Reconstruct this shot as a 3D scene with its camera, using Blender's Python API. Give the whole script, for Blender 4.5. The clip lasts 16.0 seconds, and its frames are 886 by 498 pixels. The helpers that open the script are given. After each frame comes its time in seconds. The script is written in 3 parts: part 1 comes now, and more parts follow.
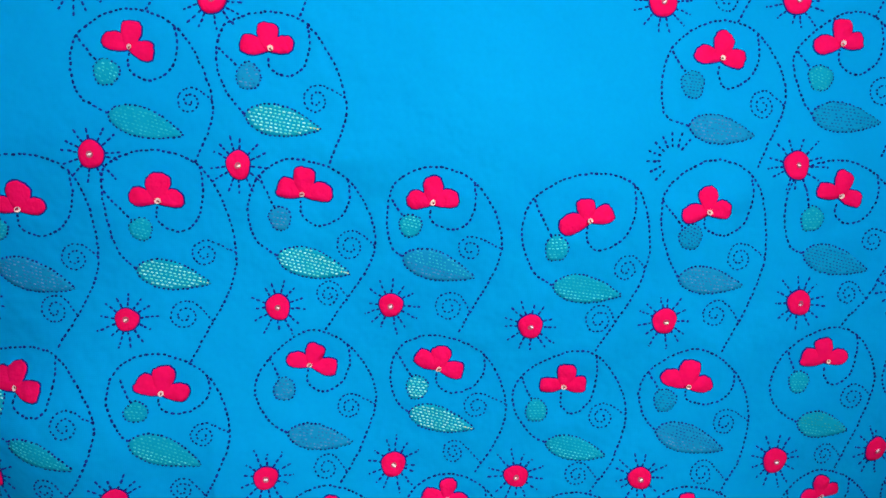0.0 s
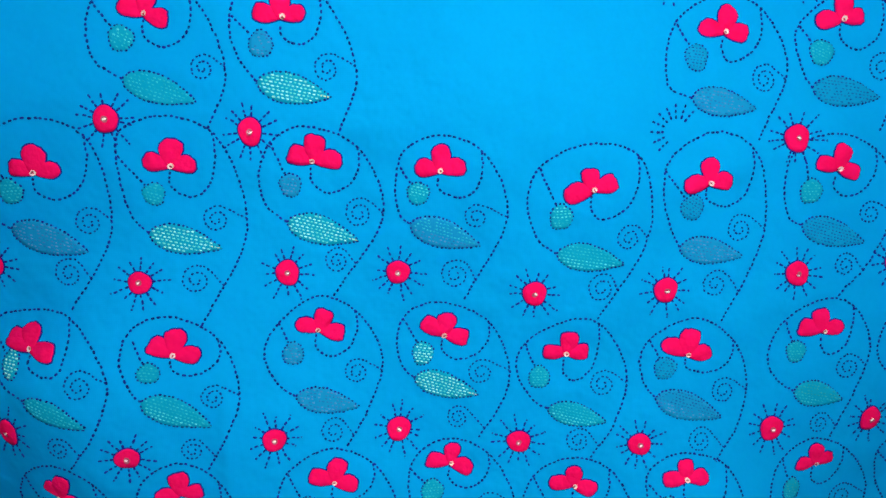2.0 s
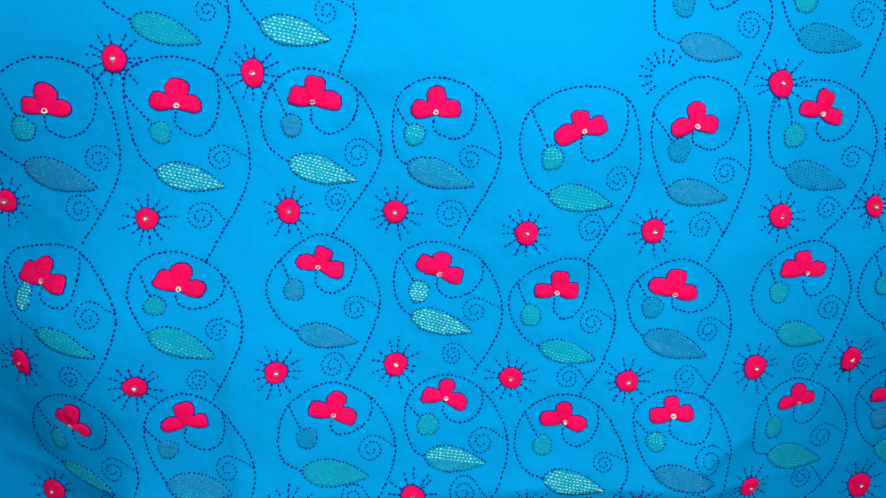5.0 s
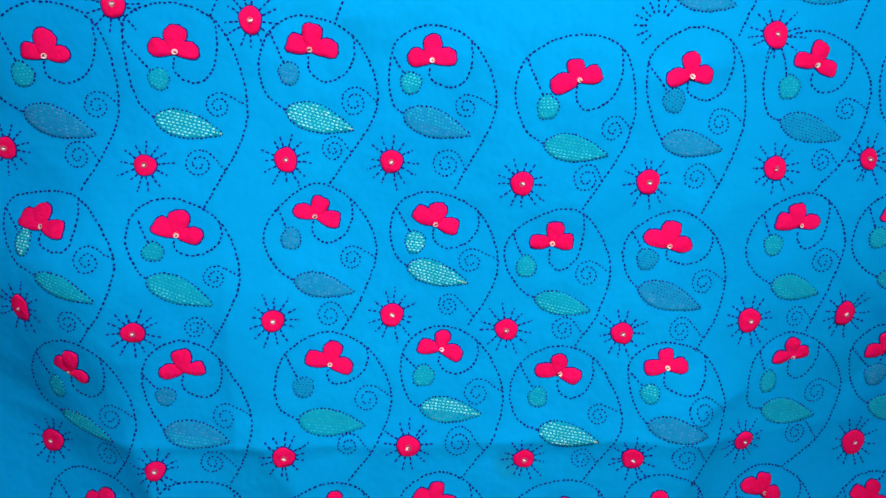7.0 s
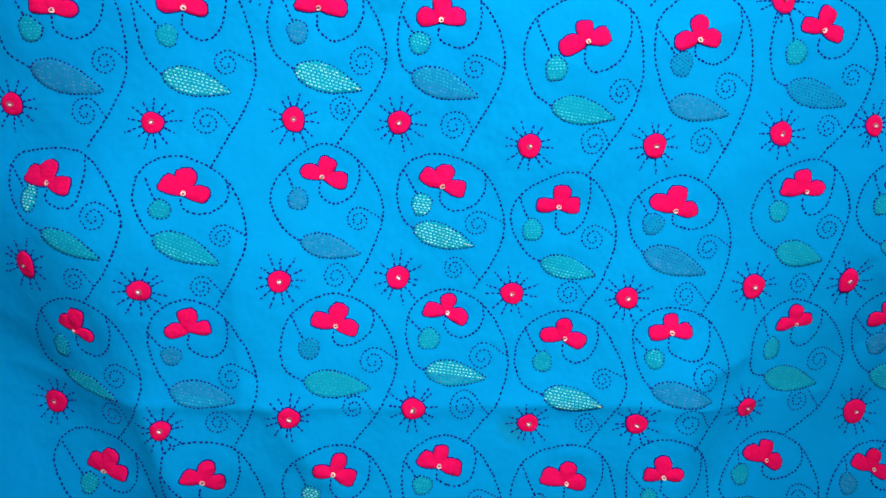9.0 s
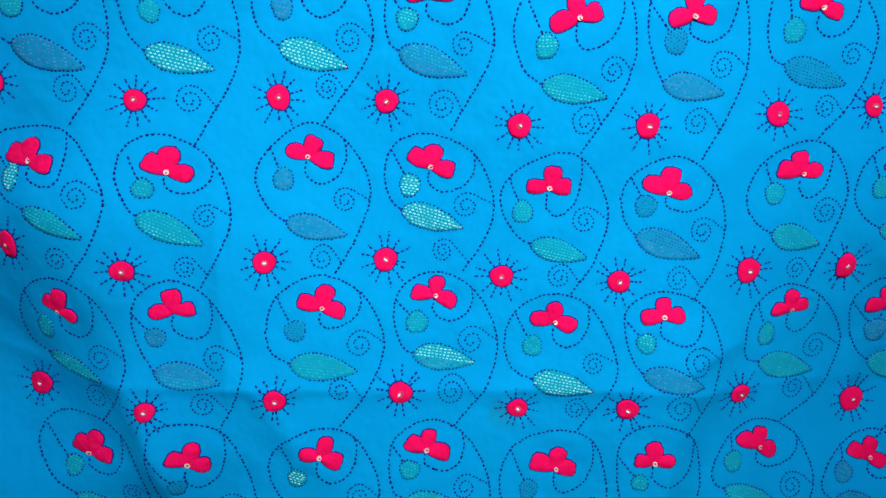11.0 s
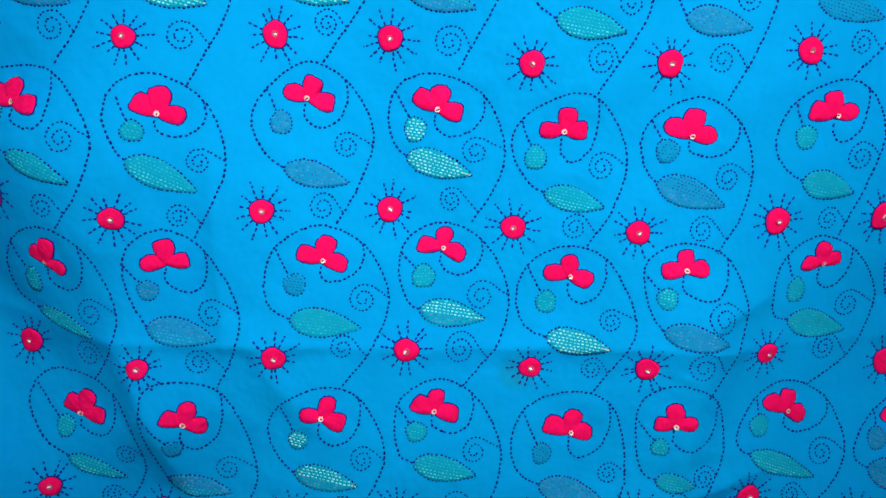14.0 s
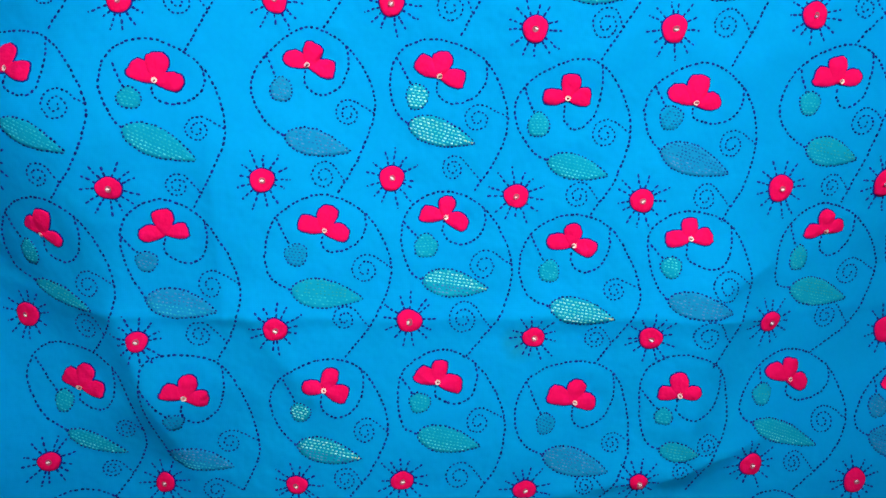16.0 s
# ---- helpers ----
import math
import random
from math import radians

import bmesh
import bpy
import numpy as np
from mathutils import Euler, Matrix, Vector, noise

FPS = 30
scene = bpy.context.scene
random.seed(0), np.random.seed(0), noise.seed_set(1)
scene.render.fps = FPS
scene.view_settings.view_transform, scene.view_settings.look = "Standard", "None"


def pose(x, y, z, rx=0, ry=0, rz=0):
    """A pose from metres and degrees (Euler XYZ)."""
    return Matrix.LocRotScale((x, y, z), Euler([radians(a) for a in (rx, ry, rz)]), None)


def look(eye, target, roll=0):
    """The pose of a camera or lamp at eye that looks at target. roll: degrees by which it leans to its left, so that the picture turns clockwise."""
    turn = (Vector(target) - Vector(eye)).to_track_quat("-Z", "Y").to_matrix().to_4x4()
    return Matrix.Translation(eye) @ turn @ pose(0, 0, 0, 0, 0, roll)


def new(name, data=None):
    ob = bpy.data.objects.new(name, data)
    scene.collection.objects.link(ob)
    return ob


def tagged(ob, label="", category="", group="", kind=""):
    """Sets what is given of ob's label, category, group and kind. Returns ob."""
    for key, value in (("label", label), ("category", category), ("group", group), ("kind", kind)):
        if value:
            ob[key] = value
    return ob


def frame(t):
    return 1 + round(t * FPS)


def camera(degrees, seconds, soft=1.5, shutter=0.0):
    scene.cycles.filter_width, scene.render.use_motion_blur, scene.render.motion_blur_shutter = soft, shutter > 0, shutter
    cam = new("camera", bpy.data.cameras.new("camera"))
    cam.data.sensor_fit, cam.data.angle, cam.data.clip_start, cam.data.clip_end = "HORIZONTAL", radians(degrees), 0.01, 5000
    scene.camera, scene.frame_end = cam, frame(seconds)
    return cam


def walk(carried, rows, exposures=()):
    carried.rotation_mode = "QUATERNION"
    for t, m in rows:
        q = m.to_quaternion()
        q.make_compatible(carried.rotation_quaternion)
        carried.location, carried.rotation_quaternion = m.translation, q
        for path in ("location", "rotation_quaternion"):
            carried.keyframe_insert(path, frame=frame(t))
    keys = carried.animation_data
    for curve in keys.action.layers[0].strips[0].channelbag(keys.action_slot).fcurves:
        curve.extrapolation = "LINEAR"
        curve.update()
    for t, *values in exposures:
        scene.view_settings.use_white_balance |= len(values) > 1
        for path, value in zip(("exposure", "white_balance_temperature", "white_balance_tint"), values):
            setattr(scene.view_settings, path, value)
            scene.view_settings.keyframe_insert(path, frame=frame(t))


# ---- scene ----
# camera: a phone held about half a metre before the cloth, sinking slowly down along it
cam = camera(65.0, 16.0, soft=1.55)


def held(x, y, z, yaw, pitch, roll):
    return pose(x, y, z, 0, 0, yaw) @ pose(0, 0, 0, pitch) @ pose(0, 0, 0, 0, roll) @ pose(0, 0, 0, 90)


# seconds, place in metres, yaw, pitch, roll in degrees
PATH = [
    (0.0, 0.0000, -0.4390, 1.2000, -5.29, -6.24, -0.60),
    (0.5, -0.0029, -0.4395, 1.1943, -5.37, -6.40, -0.79),
    (1.0, -0.0039, -0.4416, 1.1892, -5.40, -6.34, -0.91),
    (1.5, -0.0061, -0.4456, 1.1869, -5.56, -6.63, -1.02),
    (2.0, -0.0067, -0.4491, 1.1851, -5.51, -6.86, -1.09),
    (2.5, -0.0084, -0.4532, 1.1843, -5.60, -7.30, -1.12),
    (3.0, -0.0105, -0.4578, 1.1808, -5.71, -7.57, -1.16),
    (3.5, -0.0112, -0.4623, 1.1740, -5.66, -7.56, -1.21),
    (4.0, -0.0089, -0.4657, 1.1666, -5.41, -7.44, -1.27),
    (6.5, 0.0011, -0.4779, 1.1295, -5.23, -7.73, -1.37),
    (7.0, 0.0010, -0.4795, 1.1195, -5.17, -7.66, -1.49),
    (7.5, 0.0010, -0.4810, 1.1085, -5.06, -7.40, -1.67),
    (8.0, 0.0003, -0.4817, 1.1034, -5.10, -7.49, -1.82),
    (8.5, -0.0019, -0.4827, 1.0982, -5.32, -7.65, -1.90),
    (9.0, -0.0067, -0.4825, 1.0943, -5.59, -7.81, -2.01),
    (11.5, 0.0086, -0.4716, 1.0885, -5.03, -9.25, -2.25),
    (12.0, 0.0082, -0.4658, 1.0872, -5.22, -9.81, -2.15),
    (12.5, 0.0087, -0.4609, 1.0804, -5.08, -10.07, -1.93),
    (13.0, 0.0125, -0.4570, 1.0669, -4.33, -9.65, -1.90),
    (13.5, 0.0135, -0.4534, 1.0595, -3.90, -9.59, -1.91),
    (14.0, 0.0130, -0.4530, 1.0570, -4.09, -9.56, -1.94),
    (14.5, 0.0113, -0.4556, 1.0492, -4.31, -9.65, -1.91),
    (15.0, 0.0091, -0.4557, 1.0420, -4.75, -9.84, -1.93),
    (15.5, 0.0075, -0.4534, 1.0416, -5.00, -10.19, -1.81),
    (16.0, 0.0048, -0.4507, 1.0417, -4.98, -10.27, -1.69),
]
# the phone's automatic exposure, in stops
EXPOSURE = [(0.0, -0.75), (3.5, -0.58), (7.0, -0.54), (9.0, -0.44), (12.5, -0.43), (16.0, -0.40)]
walk(cam, [(row[0], held(*row[1:])) for row in PATH], EXPOSURE)

# ---- light ----
world = bpy.data.worlds.new("sky")
world.use_nodes = True
scene.world = world
sky = world.node_tree.nodes.new("ShaderNodeTexSky")
sky.sky_type, sky.sun_disc = "NISHITA", False
sky.sun_elevation, sky.sun_rotation = radians(52), radians(160)
world.node_tree.links.new(sky.outputs[0], world.node_tree.nodes["Background"].inputs["Color"])
world.node_tree.nodes["Background"].inputs["Strength"].default_value = 0.08

# unseen area lamp, added high opposite the cloth to brighten its middle
# gap between the added blocks before the lamp: x from, to, z from, to
BEAM_GAP = (-0.055, 0.205, 1.26, 1.68)
key_lamp = new("added_key_lamp", bpy.data.lights.new("added_key_lamp", "AREA"))
key_lamp.data.shape, key_lamp.data.size, key_lamp.data.size_y = "RECTANGLE", 0.50, 0.50
key_lamp.data.energy, key_lamp.data.color = 80.0, (0.98, 0.99, 0.895)
key_lamp.matrix_world = look((0.075, -1.05, 1.61), (0.075, 0.0, 1.06))


# ---- materials ----
def nodes_of(name):
    mat = bpy.data.materials.new(name)
    mat.use_nodes = True
    tree = mat.node_tree
    return mat, tree, tree.nodes["Principled BSDF"]


def link(tree, a, b):
    tree.links.new(a, b)


def noise_node(tree, scale, detail=4.0, coord="Object"):
    tc = tree.nodes.new("ShaderNodeTexCoord")
    n = tree.nodes.new("ShaderNodeTexNoise")
    n.inputs["Scale"].default_value, n.inputs["Detail"].default_value = scale, detail
    link(tree, tc.outputs[coord], n.inputs["Vector"])
    return n


def mix_colour(tree, factor, a, b):
    ramp = tree.nodes.new("ShaderNodeMix")
    ramp.data_type = "RGBA"
    ramp.inputs["A"].default_value, ramp.inputs["B"].default_value = (*a, 1), (*b, 1)
    link(tree, factor, ramp.inputs["Factor"])
    return ramp.outputs["Result"]


def bump(tree, height, strength, distance, shader):
    b = tree.nodes.new("ShaderNodeBump")
    b.inputs["Strength"].default_value, b.inputs["Distance"].default_value = strength, distance
    link(tree, height, b.inputs["Height"])
    link(tree, b.outputs["Normal"], shader.inputs["Normal"])


def woven(name, low, high, rough=0.8, thread=0.00055, sheen=0.0, cloud=7.0, bump_by=0.10):
    """Plain-woven cotton: two crossing sets of threads in relief, cloudy dye, a little fuzz."""
    mat, tree, shader = nodes_of(name)
    tc = tree.nodes.new("ShaderNodeTexCoord")
    waves = []
    for axis in ("X", "Z"):
        w = tree.nodes.new("ShaderNodeTexWave")
        w.bands_direction = axis
        w.inputs["Scale"].default_value = 0.314 / thread / 2
        w.inputs["Distortion"].default_value, w.inputs["Detail"].default_value = 0.6, 1.0
        link(tree, tc.outputs["Object"], w.inputs["Vector"])
        waves.append(w)
    both = tree.nodes.new("ShaderNodeMath")
    both.operation = "ADD"
    link(tree, waves[0].outputs["Fac"], both.inputs[0])
    link(tree, waves[1].outputs["Fac"], both.inputs[1])
    clouds = noise_node(tree, cloud, 5.0)
    fine = noise_node(tree, 420.0, 2.0)
    blend = tree.nodes.new("ShaderNodeMath")
    blend.operation, blend.inputs[1].default_value = "MULTIPLY_ADD", 0.35
    link(tree, fine.outputs["Fac"], blend.inputs[0])
    link(tree, clouds.outputs["Fac"], blend.inputs[2])
    less = tree.nodes.new("ShaderNodeMapRange")
    less.inputs["From Min"].default_value, less.inputs["From Max"].default_value = 0.35, 1.0
    link(tree, blend.outputs[0], less.inputs["Value"])
    link(tree, mix_colour(tree, less.outputs[0], low, high), shader.inputs["Base Color"])
    shader.inputs["Roughness"].default_value = rough
    shader.inputs["Sheen Weight"].default_value = sheen
    shader.inputs["Specular IOR Level"].default_value = 0.015
    bump(tree, both.outputs[0], bump_by, 0.0002, shader)
    return mat


def crumpled(mat, scale, strength, distance):
    """Adds soft creases to a woven material."""
    tree = mat.node_tree
    old = next(n for n in tree.nodes if n.bl_idname == "ShaderNodeBump")
    more = tree.nodes.new("ShaderNodeBump")
    more.inputs["Strength"].default_value, more.inputs["Distance"].default_value = strength, distance
    n = noise_node(tree, scale, 3.0)
    link(tree, n.outputs["Fac"], more.inputs["Height"])
    link(tree, more.outputs["Normal"], old.inputs["Normal"])
    return mat


def thread_of(name, low, high, rough=0.7, spec=0.06):
    """Twisted cotton floss: fine diagonal ply, colour varying from stitch to stitch."""
    mat, tree, shader = nodes_of(name)
    geo = tree.nodes.new("ShaderNodeNewGeometry")
    link(tree, mix_colour(tree, geo.outputs["Random Per Island"], low, high), shader.inputs["Base Color"])
    shader.inputs["Roughness"].default_value = rough
    shader.inputs["Specular IOR Level"].default_value = spec
    ply = noise_node(tree, 1800.0, 2.0)
    bump(tree, ply.outputs["Fac"], 0.5, 0.0003, shader)
    return mat


CLOTH = woven("blue_cotton", (0.0003, 0.292, 0.675), (0.0006, 0.343, 0.755))
PINK = woven("pink_cotton", (0.84, 0.003, 0.090), (0.96, 0.006, 0.130), cloud=60.0)
crumpled(PINK, 170.0, 0.7, 0.003)
crumpled(CLOTH, 26.0, 0.6, 0.009)


def stained(mat, at, radius, colour):
    """A washed-out dye stain round a point of the cloth."""
    tree = mat.node_tree
    shader = tree.nodes["Principled BSDF"]
    old = shader.inputs["Base Color"].links[0].from_socket
    tc = tree.nodes.new("ShaderNodeTexCoord")
    far = tree.nodes.new("ShaderNodeVectorMath")
    far.operation, far.inputs[1].default_value = "DISTANCE", at
    link(tree, tc.outputs["Object"], far.inputs[0])
    near = tree.nodes.new("ShaderNodeMapRange")
    near.inputs["From Min"].default_value, near.inputs["From Max"].default_value = radius, radius * 0.2
    link(tree, far.outputs["Value"], near.inputs["Value"])
    spots = tree.nodes.new("ShaderNodeMath")
    spots.operation = "MULTIPLY"
    link(tree, near.outputs[0], spots.inputs[0])
    link(tree, noise_node(tree, 160.0, 3.0).outputs["Fac"], spots.inputs[1])
    mix = tree.nodes.new("ShaderNodeMix")
    mix.data_type = "RGBA"
    mix.inputs["B"].default_value = (*colour, 1)
    link(tree, spots.outputs[0], mix.inputs["Factor"])
    link(tree, old, mix.inputs["A"])
    link(tree, mix.outputs["Result"], shader.inputs["Base Color"])


stained(CLOTH, (0.100, 0.004, 0.894), 0.016, (0.01, 0.22, 0.32))
NAVY = thread_of("navy_thread", (0.004, 0.006, 0.12), (0.012, 0.021, 0.27))
FINE = thread_of("fine_navy_thread", (0.004, 0.009, 0.14), (0.012, 0.028, 0.26))
FILL = {
    "teal": woven("teal_filling", (0.001, 0.305, 0.50), (0.005, 0.355, 0.54), cloud=120.0),
    "violet": woven("violet_filling", (0.003, 0.24, 0.52), (0.010, 0.28, 0.56), cloud=140.0),
    "blue": woven("blue_filling", (0.001, 0.25, 0.54), (0.004, 0.30, 0.58), cloud=120.0),
}
FLOSS = {
    "mint": thread_of("mint_thread", (0.02, 0.48, 0.56), (0.11, 0.70, 0.73)),
    "white": thread_of("pale_thread", (0.09, 0.64, 0.62), (0.42, 0.87, 0.80)),
    "teal": thread_of("teal_thread", (0.004, 0.35, 0.50), (0.035, 0.50, 0.60)),
    "green": thread_of("green_thread", (0.01, 0.28, 0.36), (0.04, 0.38, 0.42)),
    "lilac": thread_of("lilac_thread", (0.005, 0.15, 0.40), (0.11, 0.26, 0.53)),
    "blue": thread_of("mid_blue_thread", (0.004, 0.07, 0.28), (0.01, 0.18, 0.42)),
    "gold": thread_of("yellow_thread", (0.55, 0.60, 0.15), (0.80, 0.75, 0.35)),
}

sequin_mat, _tree, _shader = nodes_of("pearl_sequin")
_shader.inputs["Base Color"].default_value = (0.92, 0.66, 0.66, 1)
_shader.inputs["Roughness"].default_value, _shader.inputs["Metallic"].default_value = 0.3, 0.1
bump(_tree, noise_node(_tree, 900.0).outputs["Fac"], 0.3, 0.0004, _shader)
rose_mat, _tree, _shader = nodes_of("rose_sequin")
_shader.inputs["Base Color"].default_value = (0.50, 0.10, 0.17, 1)
_shader.inputs["Roughness"].default_value = 0.25
bump(_tree, noise_node(_tree, 900.0).outputs["Fac"], 0.3, 0.0004, _shader)
# knot coloured white to stand for the glint on the round flowers' sequins
glint_knot_mat, _tree, _shader = nodes_of("white_glint_knot")
_shader.inputs["Base Color"].default_value = (0.95, 0.90, 0.90, 1)
_shader.inputs["Roughness"].default_value = 0.35
bump(_tree, noise_node(_tree, 1500.0).outputs["Fac"], 0.4, 0.0004, _shader)
bead_mat, _tree, _shader = nodes_of("rose_knot")
_shader.inputs["Base Color"].default_value = (0.30, 0.03, 0.06, 1)
_shader.inputs["Roughness"].default_value = 0.6
bump(_tree, noise_node(_tree, 1500.0).outputs["Fac"], 0.4, 0.0004, _shader)


def plaster(name, low, high, scale):
    mat, tree, shader = nodes_of(name)
    n = noise_node(tree, scale, 6.0)
    link(tree, mix_colour(tree, n.outputs["Fac"], low, high), shader.inputs["Base Color"])
    shader.inputs["Roughness"].default_value = 0.85
    bump(tree, noise_node(tree, scale * 25).outputs["Fac"], 0.3, 0.003, shader)
    return mat


# deep blue turns the fill in the cloth's shade bluer; dark floor weakens it
BOUNCE_BLUE = plaster("blue_bounce_tint", (0.02, 0.055, 0.32), (0.03, 0.075, 0.37), 3.0)
FLOOR = plaster("dark_bounce_floor", (0.16, 0.17, 0.19), (0.22, 0.23, 0.25), 4.0)


# ---- the form of the hanging cloth ----
# long swells of the cloth in millimetres, towards the wall: rows by half waves across, columns by half waves down
SWELL = (
    (2.23, 8.13, -0.79, -5.85, -0.08, -3.57),
    (4.93, 2.30, -3.34, -0.09, -0.63, -2.86),
    (4.40, 4.53, 3.69, -1.87, -2.86, -2.90),
    (0.17, 0.65, -0.81, -2.53, 1.26, -1.04),
    (0.77, 1.89, -3.90, -3.97, -0.87, -1.75),
    (-0.06, -2.94, -3.08, 0.49, 0.83, -0.25),
)

LEFT, RIGHT, LOW, HIGH = -0.30, 0.40, 0.78, 1.36


def smooth(a, b, v):
    k = min(1.0, max(0.0, (v - a) / (b - a)))
    return k * k * (3 - 2 * k)


def ripple(x, z):
    """Small wrinkles, in millimetres."""
    r = 1.1 * math.sin(37 * x + 9 * z + 1.3) * math.cos(19 * z - 8 * x)
    r += 0.65 * math.sin(71 * x - 23 * z + 2.0) * math.cos(53 * z + 12 * x + 2.1)
    return r + 0.32 * math.sin(165 * x + 60 * z) * math.sin(131 * z - 43 * x + 0.7)


# folds: two ends (x, z), width, height in millimetres towards the room, breadth of the lower side, roundness of the crest
FOLDS = (
    ((-0.190, 0.915), (0.010, 0.911), 0.012, 3.7, 0.90, 1.05),
    ((0.010, 0.911), (0.271, 0.914), 0.012, 4.9, 0.90, 1.05),
    ((-0.167, 0.912), (-0.121, 0.797), 0.019, 11.0, 0.80, 1.60),
    ((-0.090, 0.921), (-0.039, 0.858), 0.018, 6.7, 0.80, 1.50),
    ((0.129, 0.786), (0.215, 0.797), 0.020, 7.3, 0.50, 1.30),
    ((0.215, 0.797), (0.279, 0.824), 0.020, 7.9, 0.60, 1.30),
    ((0.220, 0.818), (0.236, 0.951), 0.022, 9.6, 1.00, 1.60),
    ((-0.104, 1.025), (-0.097, 0.904), 0.016, 6.1, 0.90, 1.00),
    ((-0.221, 1.064), (-0.138, 0.836), 0.060, 23.5, 1.00, 1.90),
    ((0.192, 1.176), (0.252, 1.193), 0.016, 3.7, 0.80, 1.40),
    ((0.224, 0.930), (0.279, 0.952), 0.014, 4.3, 0.80, 1.30),
    ((0.093, 0.910), (0.146, 0.923), 0.012, 3.2, 0.80, 1.30),
    ((-0.270, 0.933), (-0.190, 0.915), 0.012, 2.4, 0.90, 1.05),
    ((0.271, 0.914), (0.404, 0.919), 0.012, 2.7, 0.90, 1.05),
    ((-0.180, 0.914), (-0.022, 0.912), 0.004, 1.1, 1.00, 1.60),
)


def fold(x, z, a, b, wide, high, lower, crest):
    dx, dz = b[0] - a[0], b[1] - a[1]
    long = math.hypot(dx, dz)
    along = ((x - a[0]) * dx + (z - a[1]) * dz) / long
    off = ((x - a[0]) * -dz + (z - a[1]) * dx) / long
    if dx < 0:
        off = -off
    off /= wide if off > 0 else wide * lower
    if abs(off) > 3.2:
        return 0.0
    ends = smooth(-0.035, 0.03, along) * (1 - smooth(long - 0.03, long + 0.035, along))
    return high * math.exp(-(abs(off) + 1e-9) ** crest) * ends


def crease(x, z):
    """Soft crumples of worn, washed cotton, in millimetres."""
    a = noise.noise((x * 14 + z * 7, z * 17 - x * 4, 4.2))
    b = noise.noise((x * 38 + 3, z * 44 + x * 12, 8.1))
    return 3.6 * a * abs(a) + 0.55 * (0.5 - abs(b))


# the face of the cloth, worked out once on a fine grid: metres behind the plane y = 0
X0, X1, Z0, Z1, STEP = -0.46, 0.60, 0.50, 1.56, 0.0025
NX, NZ = round((X1 - X0) / STEP), round((Z1 - Z0) / STEP)


def half_waves(start, count, low, high):
    at = np.clip(start + STEP * np.arange(count + 1), low, high)
    return np.cos(np.outer((at - low) / (high - low) * math.pi, np.arange(6)))


FACE = (half_waves(Z0, NZ, LOW, HIGH) @ np.array(SWELL).T @ half_waves(X0, NX, LEFT, RIGHT).T).tolist()
for k, row in enumerate(FACE):
    z = Z0 + k * STEP
    for i in range(NX + 1):
        x = X0 + i * STEP
        row[i] = (row[i] - sum(fold(x, z, *one) for one in FOLDS) - ripple(x, z) - crease(x, z)) / 1000
DIP = [[0.0] * (NX + 1) for _ in range(NZ + 1)]


def press(path, deep=0.00042, wide=0.0042):
    """The thread draws the cloth in along a sewn line, unevenly from stitch to stitch."""
    last = None
    for p in path:
        if last is not None and (p - last).length < 0.0016:
            continue
        last = p
        d = deep * (0.75 + 0.9 * noise.noise((p.x * 110, p.y * 110, 6.0)))
        ci, ck = round((p.x - X0) / STEP), round((p.y - Z0) / STEP)
        for k in range(max(0, ck - 4), min(NZ, ck + 4) + 1):
            for i in range(max(0, ci - 4), min(NX, ci + 4) + 1):
                q = ((X0 + i * STEP - p.x) ** 2 + (Z0 + k * STEP - p.y) ** 2) / wide ** 2
                more = d * math.exp(-q) - DIP[k][i]
                if more > 0:
                    DIP[k][i] += more
                    FACE[k][i] += more


def lift(x, z, up):
    """A point that stands up metres proud of the cloth at x, z, along its normal."""
    fx = min(max((x - X0) / STEP, 0.0), NX - 1e-6)
    fz = min(max((z - Z0) / STEP, 0.0), NZ - 1e-6)
    i, k = int(fx), int(fz)
    u, v = fx - i, fz - k
    a, b, c, d = FACE[k][i], FACE[k][i + 1], FACE[k + 1][i], FACE[k + 1][i + 1]
    gx = ((b - a) * (1 - v) + (d - c) * v) / STEP
    gz = ((c - a) * (1 - u) + (d - b) * u) / STEP
    n = up / math.sqrt(1 + gx * gx + gz * gz)
    return (x + gx * n, (a * (1 - u) + b * u) * (1 - v) + (c * (1 - u) + d * u) * v - n, z + gz * n)


def mesh_object(name, verts, faces, material, parent=None, label="", soft=True):
    me = bpy.data.meshes.new(name)
    me.from_pydata(verts, [], faces)
    me.materials.append(material)
    if soft:
        me.polygons.foreach_set("use_smooth", [True] * len(me.polygons))
    me.update()
    ob = new(name, me)
    ob.parent = parent
    if label:
        tagged(ob, label=label)
    return ob


# ---- the setting ----
def block(name, x0, x1, y0, y1, z0, z1, material, label, category):
    bm = bmesh.new()
    bmesh.ops.create_cube(bm, size=1.0)
    for v in bm.verts:
        v.co = ((x0 + x1) / 2 + v.co.x * (x1 - x0), (y0 + y1) / 2 + v.co.y * (y1 - y0), (z0 + z1) / 2 + v.co.z * (z1 - z0))
    bmesh.ops.bevel(bm, geom=bm.edges[:], offset=0.004, segments=2, affect="EDGES")
    me = bpy.data.meshes.new(name)
    bm.to_mesh(me)
    bm.free()
    me.materials.append(material)
    return tagged(new(name, me), label=label, category=category, kind="structure")


# out of view: added enclosure whose colours set the fill light on the cloth
block("unseen_wall_north", -1.6, 1.6, 0.065, 0.19, 0.0, 2.6, BOUNCE_BLUE, "unseen wall added behind the hanging cloth, blue to tint bounced light", "wall")
block("unseen_wall_west", -1.75, -1.6, -1.10, 0.19, 0.0, 2.6, BOUNCE_BLUE, "unseen side wall added to close the space, blue to tint bounced light", "wall")
